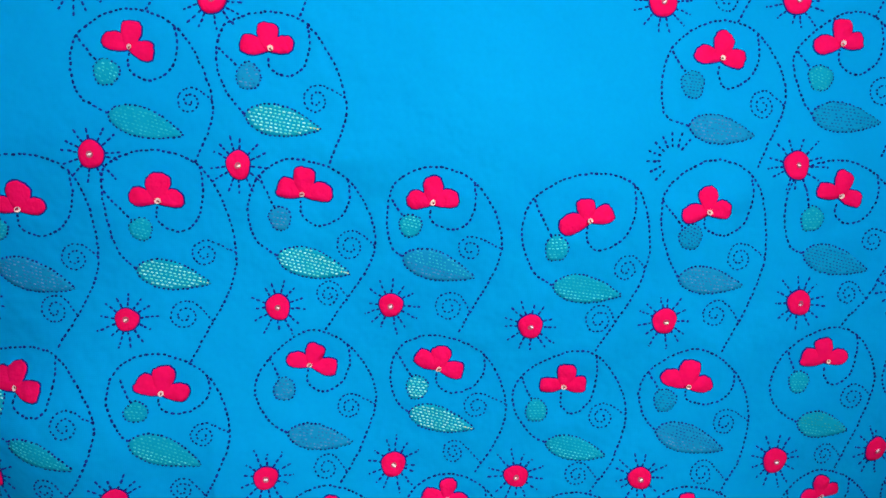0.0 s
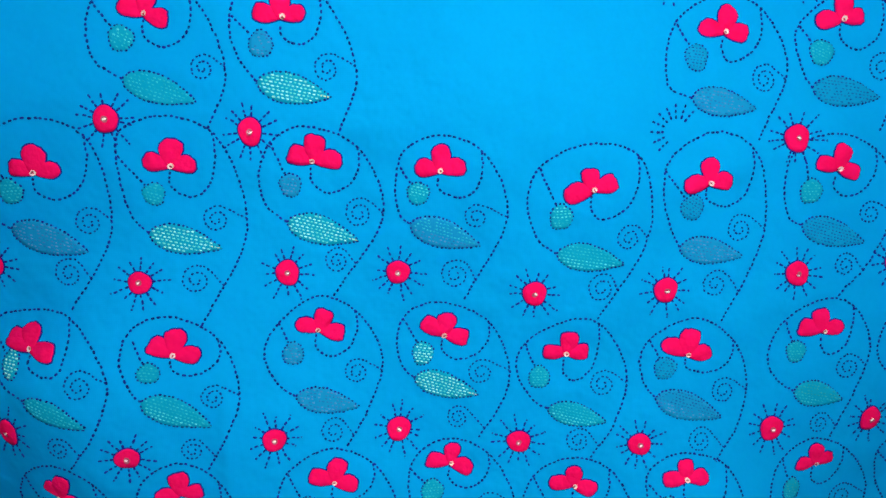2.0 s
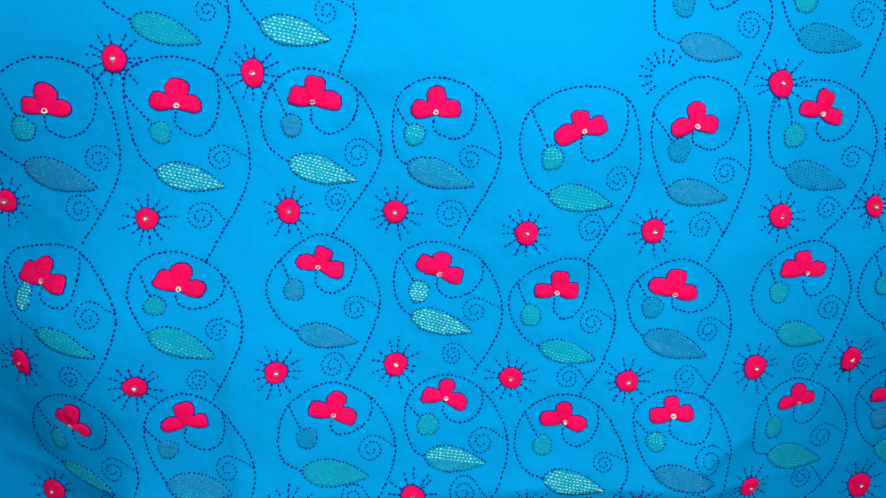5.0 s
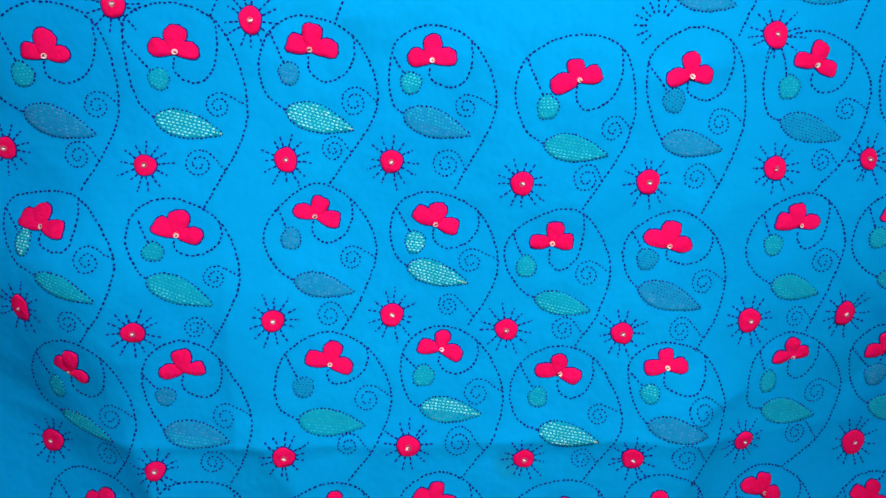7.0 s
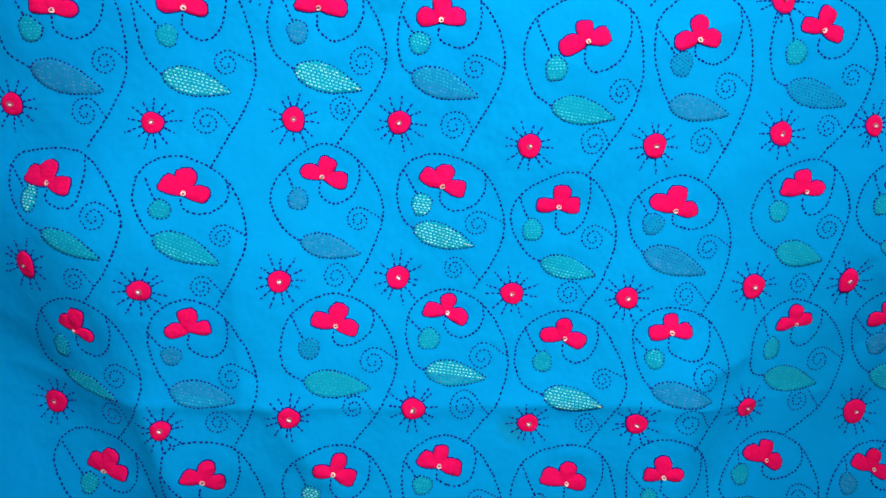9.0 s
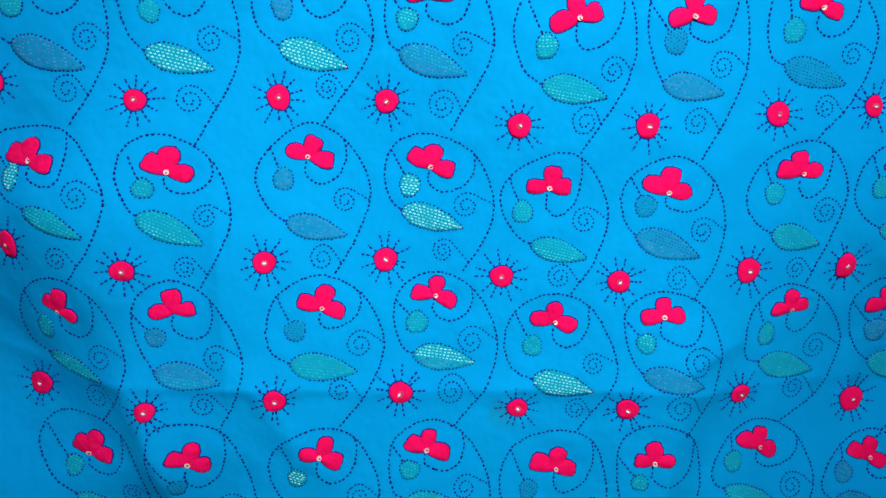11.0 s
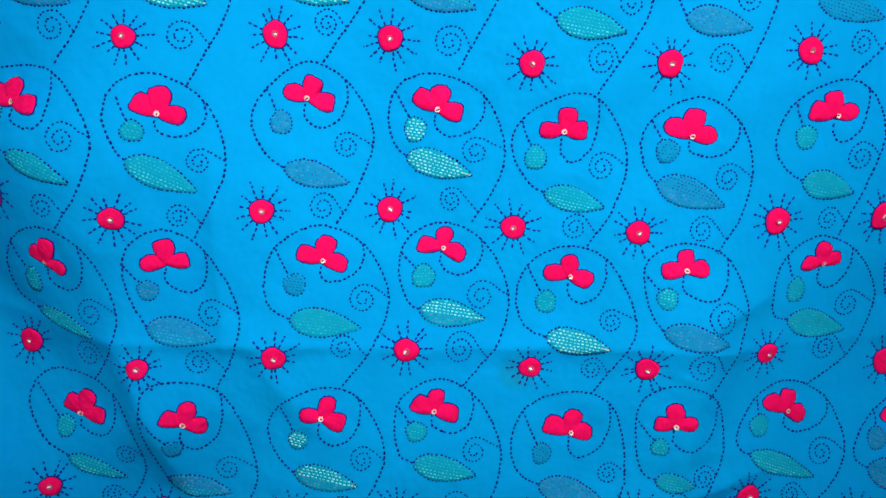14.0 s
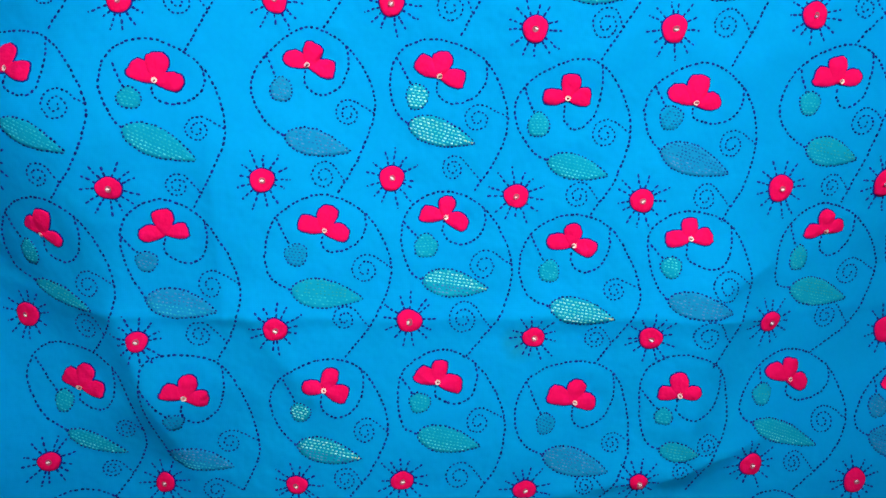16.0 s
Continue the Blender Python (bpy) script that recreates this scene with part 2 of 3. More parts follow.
block("unseen_wall_east", 1.6, 1.75, -1.10, 0.19, 0.0, 2.6, BOUNCE_BLUE, "unseen side wall added to close the space, blue to tint bounced light", "wall")
block("floor", -1.75, 1.75, -1.10, 0.19, -0.12, 0.0, FLOOR, "unseen floor added below the cloth, dark grey to weaken bounced light", "floor")
block("ceiling", -1.75, 1.75, -1.10, 0.19, 2.6, 2.72, BOUNCE_BLUE, "unseen ceiling added to close the space, blue to tint bounced light", "ceiling")
# four unseen blocks round the gap keep the lamp off the cloth's sides
wx0, wx1, wz0, wz1 = BEAM_GAP
block("beam_mask_low", -1.6, 1.6, -1.10, -0.80, 0.0, wz0, BOUNCE_BLUE, "unseen block added below the lamp's gap to narrow its beam", "wall")
block("beam_mask_high", -1.6, 1.6, -1.10, -0.80, wz1, 2.6, BOUNCE_BLUE, "unseen block added above the lamp's gap to narrow its beam", "wall")
block("beam_mask_west", -1.6, wx0, -1.10, -0.80, wz0, wz1, BOUNCE_BLUE, "unseen block added beside the lamp's gap to narrow its beam", "wall")
block("beam_mask_east", wx1, 1.6, -1.10, -0.80, wz0, wz1, BOUNCE_BLUE, "unseen block added beside the lamp's gap to narrow its beam", "wall")


# ---- the cloth ----
def cloth_points():
    verts = []
    for k in range(NZ + 1):
        z = Z0 + k * STEP
        back = smooth(Z1 - 0.05, Z1, z)
        for i in range(NX + 1):
            verts.append((X0 + i * STEP, FACE[k][i] * (1 - back) + 0.064 * back, z))
    return verts


def hanging_cloth():
    w = NX + 1
    faces = [(a, a + 1, a + w + 1, a + w) for k in range(NZ) for a in range(k * w, k * w + NX)]
    ob = mesh_object("embroidered_cloth", cloth_points(), faces, CLOTH)
    solid = ob.modifiers.new("thickness", "SOLIDIFY")
    solid.thickness, solid.offset = 0.0005, -1
    return tagged(ob, "bright blue cotton cloth with pink flower patches and navy running stitches", "embroidered cloth")


cloth = hanging_cloth()


# ---- needlework ----
def mm(p):
    return (p[0] / 1000, 1 + p[1] / 1000)


def spline(points, step=0.0004):
    """A smooth line through points, sampled evenly."""
    pts = [Vector(p) for p in points]
    pts = [2 * pts[0] - pts[1]] + pts + [2 * pts[-1] - pts[-2]]
    raw = []
    for a, b, c, d in zip(pts, pts[1:], pts[2:], pts[3:]):
        t1 = max((b - a).length, 1e-5) ** 0.5
        t2 = t1 + max((c - b).length, 1e-5) ** 0.5
        t3 = t2 + max((d - c).length, 1e-5) ** 0.5
        for k in range(24):
            t = t1 + (t2 - t1) * k / 24
            a1 = a * ((t1 - t) / t1) + b * (t / t1)
            a2 = b * ((t2 - t) / (t2 - t1)) + c * ((t - t1) / (t2 - t1))
            a3 = c * ((t3 - t) / (t3 - t2)) + d * ((t - t2) / (t3 - t2))
            b1 = a1 * ((t2 - t) / t2) + a2 * (t / t2)
            b2 = a2 * ((t3 - t) / (t3 - t1)) + a3 * ((t - t1) / (t3 - t1))
            raw.append(b1 * ((t2 - t) / (t2 - t1)) + b2 * ((t - t1) / (t2 - t1)))
    raw.append(pts[-2])
    even, left = [raw[0]], 0.0
    for a, b in zip(raw, raw[1:]):
        seg = (b - a).length
        while seg and left + seg >= step:
            k = (step - left) / seg
            a = a.lerp(b, k)
            even.append(a)
            seg, left = (b - a).length, 0.0
        left += seg
    return even


class Stitches:
    """Gathers single raised stitches into one mesh."""

    def __init__(self, seed):
        self.verts, self.faces, self.rng = [], [], random.Random(seed)

    def one(self, a, b, wide=0.00062, high=0.0005, base=0.0001):
        d = b - a
        if d.length < 1e-6:
            return
        d = d.normalized()
        s = Vector((-d.y, d.x))
        first = len(self.verts)
        for k, w, h in ((0, 0.45, -0.3), (0.16, 0.92, 0.62), (0.5, 1.0, 1.0), (0.84, 0.92, 0.62), (1, 0.45, -0.3)):
            p = a.lerp(b, k)
            for off, up in ((-1, -0.5), (-0.62, 0.7), (0.0, 1.0), (0.62, 0.7), (1, -0.5)):
                q = p + s * (off * wide * w)
                self.verts.append(lift(q.x, q.y, base + high * (h + up - 1.0 if up < 0 else h * up)))
        for r in range(4):
            for c in range(4):
                i = first + r * 5 + c
                self.faces.append((i, i + 1, i + 6, i + 5))
        self.faces.append(tuple(first + c for c in range(4, -1, -1)))
        self.faces.append(tuple(first + 20 + c for c in range(5)))

    def line(self, points, on=0.0023, off=0.0010, wide=0.00084, base=0.0001, wobble=0.00018):
        path = spline(points)
        press(path)
        i, n = 0, len(path)
        while i < n - 2:
            a = on * self.rng.uniform(0.8, 1.2)
            j = min(n - 1, i + max(2, round(a / 0.0004)))
            jit = Vector((self.rng.gauss(0, wobble), self.rng.gauss(0, wobble)))
            if (path[j] - path[i]).length > 0.0008:
                self.one(path[i] + jit, path[j] + jit, wide * self.rng.uniform(0.85, 1.15), base=base)
            i = j + max(1, round(off * self.rng.uniform(0.75, 1.3) / 0.0004))

    def done(self, name, material, parent, label=""):
        if self.verts:
            return tagged(mesh_object(name, self.verts, self.faces, material, parent, label), kind="stuff")


def cord(loops, wide, high, name, parent, label="", material=None):
    """Threads couched round closed outlines: one low raised cord each."""
    verts, faces = [], []
    for loop in loops:
        press([Vector(p) for p in loop], 0.0007, 0.0045)
    for loop in loops:
        n, first = len(loop), len(verts)
        for i, p in enumerate(loop):
            p = Vector(p)
            d = (Vector(loop[(i + 1) % n]) - Vector(loop[i - 1])).normalized()
            s = Vector((-d.y, d.x))
            k = 1 + 0.25 * noise.noise((p.x * 700, p.y * 700, 2.0))
            for off, up in ((-1, -0.3), (-0.6, 0.75), (0.0, 1.0), (0.6, 0.75), (1, -0.3)):
                q = p + s * (off * wide * k)
                verts.append(lift(q.x, q.y, high * k * up))
        for i in range(n):
            a, b = first + i * 5, first + (i + 1) % n * 5
            for c in range(4):
                faces.append((a + c, a + c + 1, b + c + 1, b + c))
    return mesh_object(name, verts, faces, material or NAVY, parent, label)


COUNT = iter(range(1, 100000))


def sewn(name, points, parent=None, label="", material=None, **how):
    s = Stitches(next(COUNT))
    s.line(points, **how)
    return s.done(name, material or NAVY, parent or cloth, label)


def patch(name, outline, centre, material, parent, label="", puff=0.0009, edge=0.00035, rings=6, seed=0):
    """A piece of cloth with a closed outline, sewn down at its edge and full in the middle."""
    verts, faces = [], []
    c, n = Vector(centre), len(outline)
    for k in range(rings + 1):
        f = 1 - k / (rings + 0.6)
        for p in outline:
            q = c + (Vector(p) - c) * f
            up = edge + puff * (1 - f ** 3) * (0.8 + 0.5 * noise.noise((q.x * 160 + seed, q.y * 160, 1.3)))
            verts.append(lift(q.x, q.y, up))
    for p in outline:
        verts.append(lift(c.x + (p[0] - c.x) * 1.005, c.y + (p[1] - c.y) * 1.005, -0.0002))
    verts.append(lift(c.x, c.y, edge + puff))
    for k in range(rings):
        for i in range(n):
            j = (i + 1) % n
            faces.append((k * n + i, k * n + j, (k + 1) * n + j, (k + 1) * n + i))
    for i in range(n):
        j = (i + 1) % n
        faces.append(((rings + 1) * n + i, (rings + 1) * n + j, j, i))
        faces.append((rings * n + i, rings * n + j, (rings + 2) * n))
    return mesh_object(name, verts, faces, material, parent, label)


def sequin(at, parent, seed, up=0.0012, size=0.0017, disc=None, knot=None):
    """A small cupped sequin held by a knot of thread."""
    rng = random.Random(seed)
    lean, way = rng.uniform(0.1, 0.5), rng.uniform(0, 6.28)
    verts, faces, n = [], [], 18
    for r, h in ((0.30, 0.0), (0.55, 0.0001), (0.85, 0.0004), (1.0, 0.0007), (0.97, 0.0004), (0.5, -0.0001)):
        for i in range(n):
            a = 6.2832 * i / n
            x, z = math.cos(a) * r * size, math.sin(a) * r * size
            tilt = (x * math.cos(way) + z * math.sin(way)) * lean
            p = lift(at[0] + x, at[1] + z, up + h + tilt)
            verts.append(p)
    for k in range(5):
        for i in range(n):
            j = (i + 1) % n
            faces.append((k * n + i, k * n + j, (k + 1) * n + j, (k + 1) * n + i))
    ob = mesh_object("sequin", verts, faces, disc or sequin_mat, parent, "small shiny sequin")
    bm = bmesh.new()
    bmesh.ops.create_icosphere(bm, subdivisions=2, radius=size * rng.uniform(0.34, 0.46))
    turn, long = rng.uniform(-0.7, 0.9), rng.uniform(1.2, 2.1)
    shift = (rng.gauss(0, 0.22) * size, rng.gauss(-0.15, 0.2) * size)
    for v in bm.verts:
        x, z = v.co.x * long, v.co.z * 0.8
        x, z = x * math.cos(turn) - z * math.sin(turn), x * math.sin(turn) + z * math.cos(turn)
        v.co = lift(at[0] + x + shift[0], at[1] + z + shift[1], up + 0.0003 - v.co.y * 0.8)
    me = bpy.data.meshes.new("thread_knot")
    bm.to_mesh(me)
    bm.free()
    me.materials.append(knot or bead_mat)
    tie = new("thread_knot", me)
    tie.parent = parent
    return ob


def petal_outline(c, tip, wide, seed, n=26, crown=None):
    """An egg-shaped outline from the flower's middle to the petal's tip."""
    rng = random.Random(seed)
    c, tip = Vector(c), Vector(tip)
    d = tip - c
    long = d.length
    d /= long
    s = Vector((-d.y, d.x))
    upper = lower = 1.0
    if crown is not None:
        # side petals: full towards the crown, nearly straight below
        upper, lower = (1.22, 0.66) if s.dot(crown) > 0 else (0.66, 1.22)
    out, ph = [], rng.uniform(0, 6)
    for i in range(n):
        a = 6.2832 * i / n
        along = 0.5 - 0.5 * math.cos(a)
        # blunt at the tip, narrowing to the middle
        half = math.copysign(abs(math.sin(a)) ** 0.84, math.sin(a)) * (0.43 + 0.58 * along ** 0.9)
        half *= upper if half > 0 else lower
        k = 1 + 0.035 * math.sin(3 * a + ph) + 0.03 * math.sin(5 * a + 2 * ph) + 0.018 * math.sin(11 * a + ph) + 0.012 * math.sin(17 * a + 3 * ph)
        out.append(c + d * (long * (along * 1.08 - 0.08)) * (1 + (k - 1) * 0.6) + s * (half * wide * k))
    return out


def flower(c, left, top, right, with_sequin=True):
    seed = next(COUNT)
    rng = random.Random(seed)
    c = Vector(mm(c))
    tips = [Vector(mm(p)) for p in (left, right, top)]
    outlines, edges = [], []
    spot = c.copy()
    c.x += 0.7 * ((tips[0].x + tips[1].x) / 2 - c.x)
    mean = sum((tip - c).length for tip in tips) / 3
    for k, tip in enumerate(tips):
        long = (tip - c).length
        wide = max(long, 0.92 * mean) * (0.47 if k < 2 else 0.49) * rng.uniform(0.94, 1.06)
        crown = (tips[2] - c) if k < 2 else None
        outlines.append(petal_outline(c, tip, wide, seed * 3 + k, 30, crown))
        edges.append(petal_outline(c, tip + (tip - c) * 0.014, wide * 1.03, seed * 3 + k, 44, crown))
    whole = cord(edges, 0.00068, 0.0006, "flower", cloth, "pink three-petalled flower patch edged with navy thread")
    for k, (ring, tip) in enumerate(zip(outlines, tips)):
        patch("petal", ring, c.lerp(tip, 0.55), PINK, whole, puff=0.0011, edge=0.0006 + 0.00022 * k, seed=seed + k)
    if with_sequin:
        sequin((spot.x, spot.y), whole, seed, up=0.0021)
    return whole


LEAVES = {
    # ground of the filling, floss above the midrib, floss below it, how closely the floss lies
    "teal": ("teal", "teal", "teal", 0.9), "bright": ("teal", "white", "white", 1.0), "lit": ("teal", "teal", "mint", 1.0),
    "violet": ("violet", "lilac", "lilac", 0.8), "mixed": ("violet", "teal", "lilac", 0.9), "blue": ("blue", "blue", "blue", 0.9),
    "dull": ("teal", "green", "teal", 0.8), "violetblue": ("violet", "blue", "lilac", 0.9), "violetteal": ("violet", "lilac", "teal", 0.9),
    "brightviolet": ("teal", "white", "lilac", 0.95), "mint": ("teal", "mint", "teal", 0.9),
}


def filling(inside, axis, origin, half_long, half_wide, flosses, dense, parent, seed, gap=0.0021):
    """Rows of running stitches along axis, wherever inside() holds."""
    rng = random.Random(seed)
    sets = [Stitches(seed), Stitches(seed + 1)]
    side = Vector((-axis.y, axis.x))
    rows = int(half_wide / gap)
    for r in range(-rows, rows + 1):
        x = -half_long + rng.uniform(0, 0.0006) + (r % 2) * 0.0015
        while x < half_long:
            on = rng.uniform(0.0014, 0.0022) if "white" in flosses else rng.uniform(0.0012, 0.0019)
            mid = origin + axis * (x + on / 2) + side * (r * gap + rng.gauss(0, 0.00012))
            if inside(mid) and rng.random() < dense:
                sets[0 if r >= 0 else 1].one(mid - axis * on / 2, mid + axis * on / 2, 0.00054 if flosses[0] == "white" else 0.00048, 0.00035, base=0.0003)
            x += on + rng.uniform(0.0008, 0.0012)
    for s, floss in zip(sets, flosses):
        s.done("filling_stitches", FLOSS[floss], parent)


def leaf(base, tip, colour, plump=1.0):
    seed = next(COUNT)
    ground, upper, lower, dense = LEAVES[colour]
    a, b = Vector(mm(base)), Vector(mm(tip))
    d = b - a
    long = d.length
    d /= long
    s = Vector((-d.y, d.x))
    if s.y < 0:
        s = -s

    def half(k, up):
        w = math.sin(math.pi * min(1, max(0, k)) ** 0.72) ** 0.85 if 0 < k < 1 else 0.0
        return w * long * plump * (0.205 if up else 0.19)

    n = 22
    ring = [a + d * (long * i / n) + s * half(i / n, True) for i in range(n)]
    ring += [b - d * (long * i / n) - s * half(1 - i / n, False) for i in range(n)]
    whole = patch("leaf", ring, a + d * long * 0.42, FILL[ground], cloth, "leaf filled with rows of running stitches", puff=0.00015, edge=0.00015, rings=4, seed=seed)

    def inside(p):
        x, y = (p - a).dot(d) / long, (p - a).dot(s)
        return 0.05 < x < 0.94 and -half(x, False) + 0.0011 < y < half(x, True) - 0.0011

    filling(inside, d if s.dot(Vector((-d.y, d.x))) > 0 else -d, a + d * long / 2, long / 2, long * 0.24 * plump, (upper, lower), dense, whole, seed)
    rim = Stitches(seed)
    rim.line([tuple(p) for p in ring] + [tuple(ring[0])], on=0.0018, off=0.0009, wide=0.00078, base=0.0002)
    rim.done("outline_stitches", NAVY, whole)
    if colour in ("bright", "brightviolet"):
        end = Stitches(seed)
        for k in range(3):
            p = b - d * (0.002 + 0.0021 * k)
            end.one(p - d * 0.0007, p + d * 0.0007, 0.00045, 0.00045, base=0.0005)
        end.done("tip_stitches", FLOSS["gold"], whole)
    return whole


def bud(at, rx, ry, colour):
    seed = next(COUNT)
    rng = random.Random(seed)
    ground, upper, lower, dense = LEAVES[colour]
    c, rx, ry = Vector(mm(at)), rx / 1000, ry / 1000
    ph = rng.uniform(0, 6)
    ring = []
    for i in range(26):
        t = 6.2832 * i / 26
        k = 1 + 0.05 * math.sin(3 * t + ph) + 0.03 * math.sin(5 * t)
        ring.append(c + Vector((math.cos(t) * rx * k, math.sin(t) * ry * k)))
    whole = patch("bud", ring, c, FILL[ground], cloth, "small round bud filled with running stitches", puff=0.00015, edge=0.00015, rings=3, seed=seed)
    a = rng.uniform(-0.5, 0.1)
    filling(lambda p: ((p.x - c.x) / (rx - 0.0012)) ** 2 + ((p.y - c.y) / (ry - 0.0012)) ** 2 < 1, Vector((math.cos(a), math.sin(a))), c, ry, ry, (upper, lower), dense, whole, seed, gap=0.0019)
    rim = Stitches(seed)
    rim.line([tuple(p) for p in ring] + [tuple(ring[0])], on=0.0016, off=0.0009, wide=0.00070, base=0.0002)
    rim.done("outline_stitches", NAVY, whole)
    return whole


def spiral(at, r, start=None, parent=None):
    c, r = Vector(mm(at)), r * 1.18 / 1000
    rng = random.Random(next(COUNT))
    first, turns, squash = rng.uniform(50, 75), rng.uniform(1.85, 2.15), rng.uniform(0.95, 1.08)
    pts = [tuple(start)] if start else []
    n = 22
    for i in range(n + 1):
        k = i / n
        a = radians(first + 360 * turns * k)
        q = r * (1 - 0.84 * k ** 0.9)
        pts.append((c.x + q * math.cos(a), c.y + q * squash * math.sin(a)))
    return sewn("tendril", pts, label="curled tendril in navy running stitch", material=FINE, on=0.0018, off=0.0010, wide=0.00070)


def sprig(flower, vine, hook, stalk, bud, leaf, spirals, sequin=True):
    """One flower on its coiling vine, with hook, bud, leaf and tendrils."""
    line = [mm(p) for p in vine]
    sewn("vine", line, label="curving vine in navy running stitch")
    path = spline(line, 0.001)
    MAKE["flower"](*flower, sequin)
    MAKE["leaf"](*leaf)
    MAKE["bud"](*bud)
    c, b, ne = Vector(mm(flower[0])), Vector(mm(hook)), Vector(line[5])
    ne = min(path, key=lambda p: (p - ne).length)
    right = ne.x + 0.001
    sewn("stem", [tuple(ne), (right, ne.y * 0.6 + b.y * 0.4), (b.x * 0.3 + right * 0.7, ne.y * 0.18 + b.y * 0.82), tuple(b),
                  (min(c.x - 0.001, b.x - 0.004), c.y * 0.35 + b.y * 0.65), (c.x - 0.001, c.y - 0.003)], label="hooked flower stem in navy running stitch")
    s, ball = Vector(mm(stalk)), Vector(mm(bud[0]))
    sewn("bud_stalk", [tuple(s), tuple(s.lerp(ball, 0.45) + Vector((0, -0.0006))), tuple(ball + (s - ball).normalized() * bud[2] / 1000)], label="short bud stalk in navy running stitch")
    for k, one in enumerate(spirals):
        if one:
            at = Vector(mm(one[0]))
            r = one[1] / 1000
            want = at + Vector((1.7 * r, 0.1 * r if k == 0 else -0.4 * r))
            spiral(one[0], one[1], min(path[len(path) // 2:], key=lambda p: (p - want).length))


MAKE = {"flower": flower, "leaf": leaf, "bud": bud}


def rays(c, rx, ry, parent, seed, first=0.0, last=360.0, count=13):
    rng = random.Random(seed)
    turn = rng.uniform(0, 25)
    for i in range(count):
        a = radians(first + turn + (last - first) * i / count + rng.gauss(0, 4))
        d = Vector((math.cos(a), math.sin(a)))
        inner = 1 / math.sqrt((d.x / rx) ** 2 + (d.y / ry) ** 2) + 0.0005
        outer = inner + rng.uniform(0.0075, 0.0125)
        s = Stitches(seed + i)
        s.line([tuple(c + d * inner), tuple(c + d * outer)], on=0.0026, off=0.0009, wide=0.00078)
        s.done("ray", NAVY, parent)


def round_flower(at, rx, ry):
    seed = next(COUNT)
    rng = random.Random(seed)
    c, rx, ry = Vector(mm(at)), rx / 1000, ry / 1000
    ph = rng.uniform(0, 6)
    ring = []
    for i in range(30):
        t = 6.2832 * i / 30
        k = 1 + 0.035 * math.sin(3 * t + ph) + 0.03 * math.sin(2 * t + 2 * ph) + 0.02 * math.sin(5 * t)
        ring.append(c + Vector((math.cos(t) * rx * k, math.sin(t) * ry * k)))
    whole = patch("round_flower", ring, c, PINK, cloth, "round pink flower patch with navy rays", puff=0.0011, edge=0.0006, rings=5, seed=seed)
    cord([[c + (p - c) * 1.03 for p in ring]], 0.00068, 0.0006, "edging", whole)
    rays(c, rx, ry, whole, seed)
    sequin((c.x, c.y), whole, seed, up=0.0021, size=0.0018, disc=rose_mat, knot=glint_knot_mat)


def bare_star(at, r):
    s = Vector(mm(at))
    path = Stitches(next(COUNT))
    for i in range(9):
        a = radians(50 + 22 * i)
        d = Vector((math.cos(a), math.sin(a)))
        path.line([tuple(s + d * r / 1000), tuple(s + d * (r / 1000 + 0.010))], on=0.0024, off=0.0012)
    path.done("ray_stitches", NAVY, cloth, "unfinished star of navy stitches without a patch")


def loose_line(*points):
    sewn("vine", [mm(p) for p in points], label="end of a vine in navy running stitch")


def loose_spiral(at, r):
    spiral(at, r)


# places in millimetres: across, and up from one metre above the floor
sprig(
    flower=((-145.5, 271.5), (-161.3, 275.0), (-143.8, 287.0), (-132.8, 266.0)),
    vine=((-159.5, 233.2), (-174.3, 242.5), (-179.2, 262.0), (-175.0, 279.2), (-150.6, 293.8), (-119.8, 284.3), (-99.1, 239.5), (-111.1, 204.0)),
    hook=(-136.0, 252.5), stalk=(-176.5, 278.5),
    bud=((-159.6, 257.0), 7.2, 7.6, 'mint'),
    leaf=((-159.5, 233.2), (-116.9, 220.8), 'teal'),
    spirals=(((-112.8, 240.8), 7.1), None))
sprig(
    flower=((-64.7, 272.8), (-82.7, 273.8), (-66.5, 288.4), (-51.2, 274.6)),
    vine=((-80.8, 233.8), (-91.3, 247.9), (-96.3, 266.1), (-92.0, 285.0), (-67.5, 294.6), (-42.3, 286.9), (-19.6, 240.6), (-30.3, 203.9)),
    hook=(-54.4, 256.6), stalk=(-95.2, 273.1),
    bud=((-77.9, 256.5), 7.0, 8.0, 'violet'),
    leaf=((-80.8, 233.8), (-35.1, 225.3), 'bright'),
    spirals=(((-37.7, 242.8), 7.5), None))
sprig(
    flower=((217.4, 274.4), (199.6, 275.4), (220.8, 291.4), (233.3, 272.0)),
    vine=((194.4, 231.5), (179.8, 236.1), (176.3, 251.2), (183.8, 279.7), (215.0, 298.0), (242.4, 290.9), (260.2, 253.3), (242.2, 204.4)),
    hook=(219.6, 255.4), stalk=(183.8, 278.0),
    bud=((197.6, 257.2), 7.8, 8.6, 'blue'),
    leaf=((194.4, 231.5), (239.8, 225.3), 'violet'),
    spirals=(((245.0, 244.7), 8.0), None))
sprig(
    flower=((297.5, 285.2), (280.1, 281.8), (300.0, 301.6), (312.8, 286.6)),
    vine=((277.8, 240.2), (273.0, 246.3), (265.4, 271.4), (270.4, 284.2), (305.2, 306.6), (325.7, 300.1), (340.0, 260.2), (326.0, 212.6)),
    hook=(307.3, 266.1), stalk=(268.5, 280.5),
    bud=((283.3, 263.4), 8.2, 8.2, 'teal'),
    leaf=((277.8, 240.2), (325.1, 235.2), 'blue'),
    spirals=(((325.9, 254.5), 9.0), None))
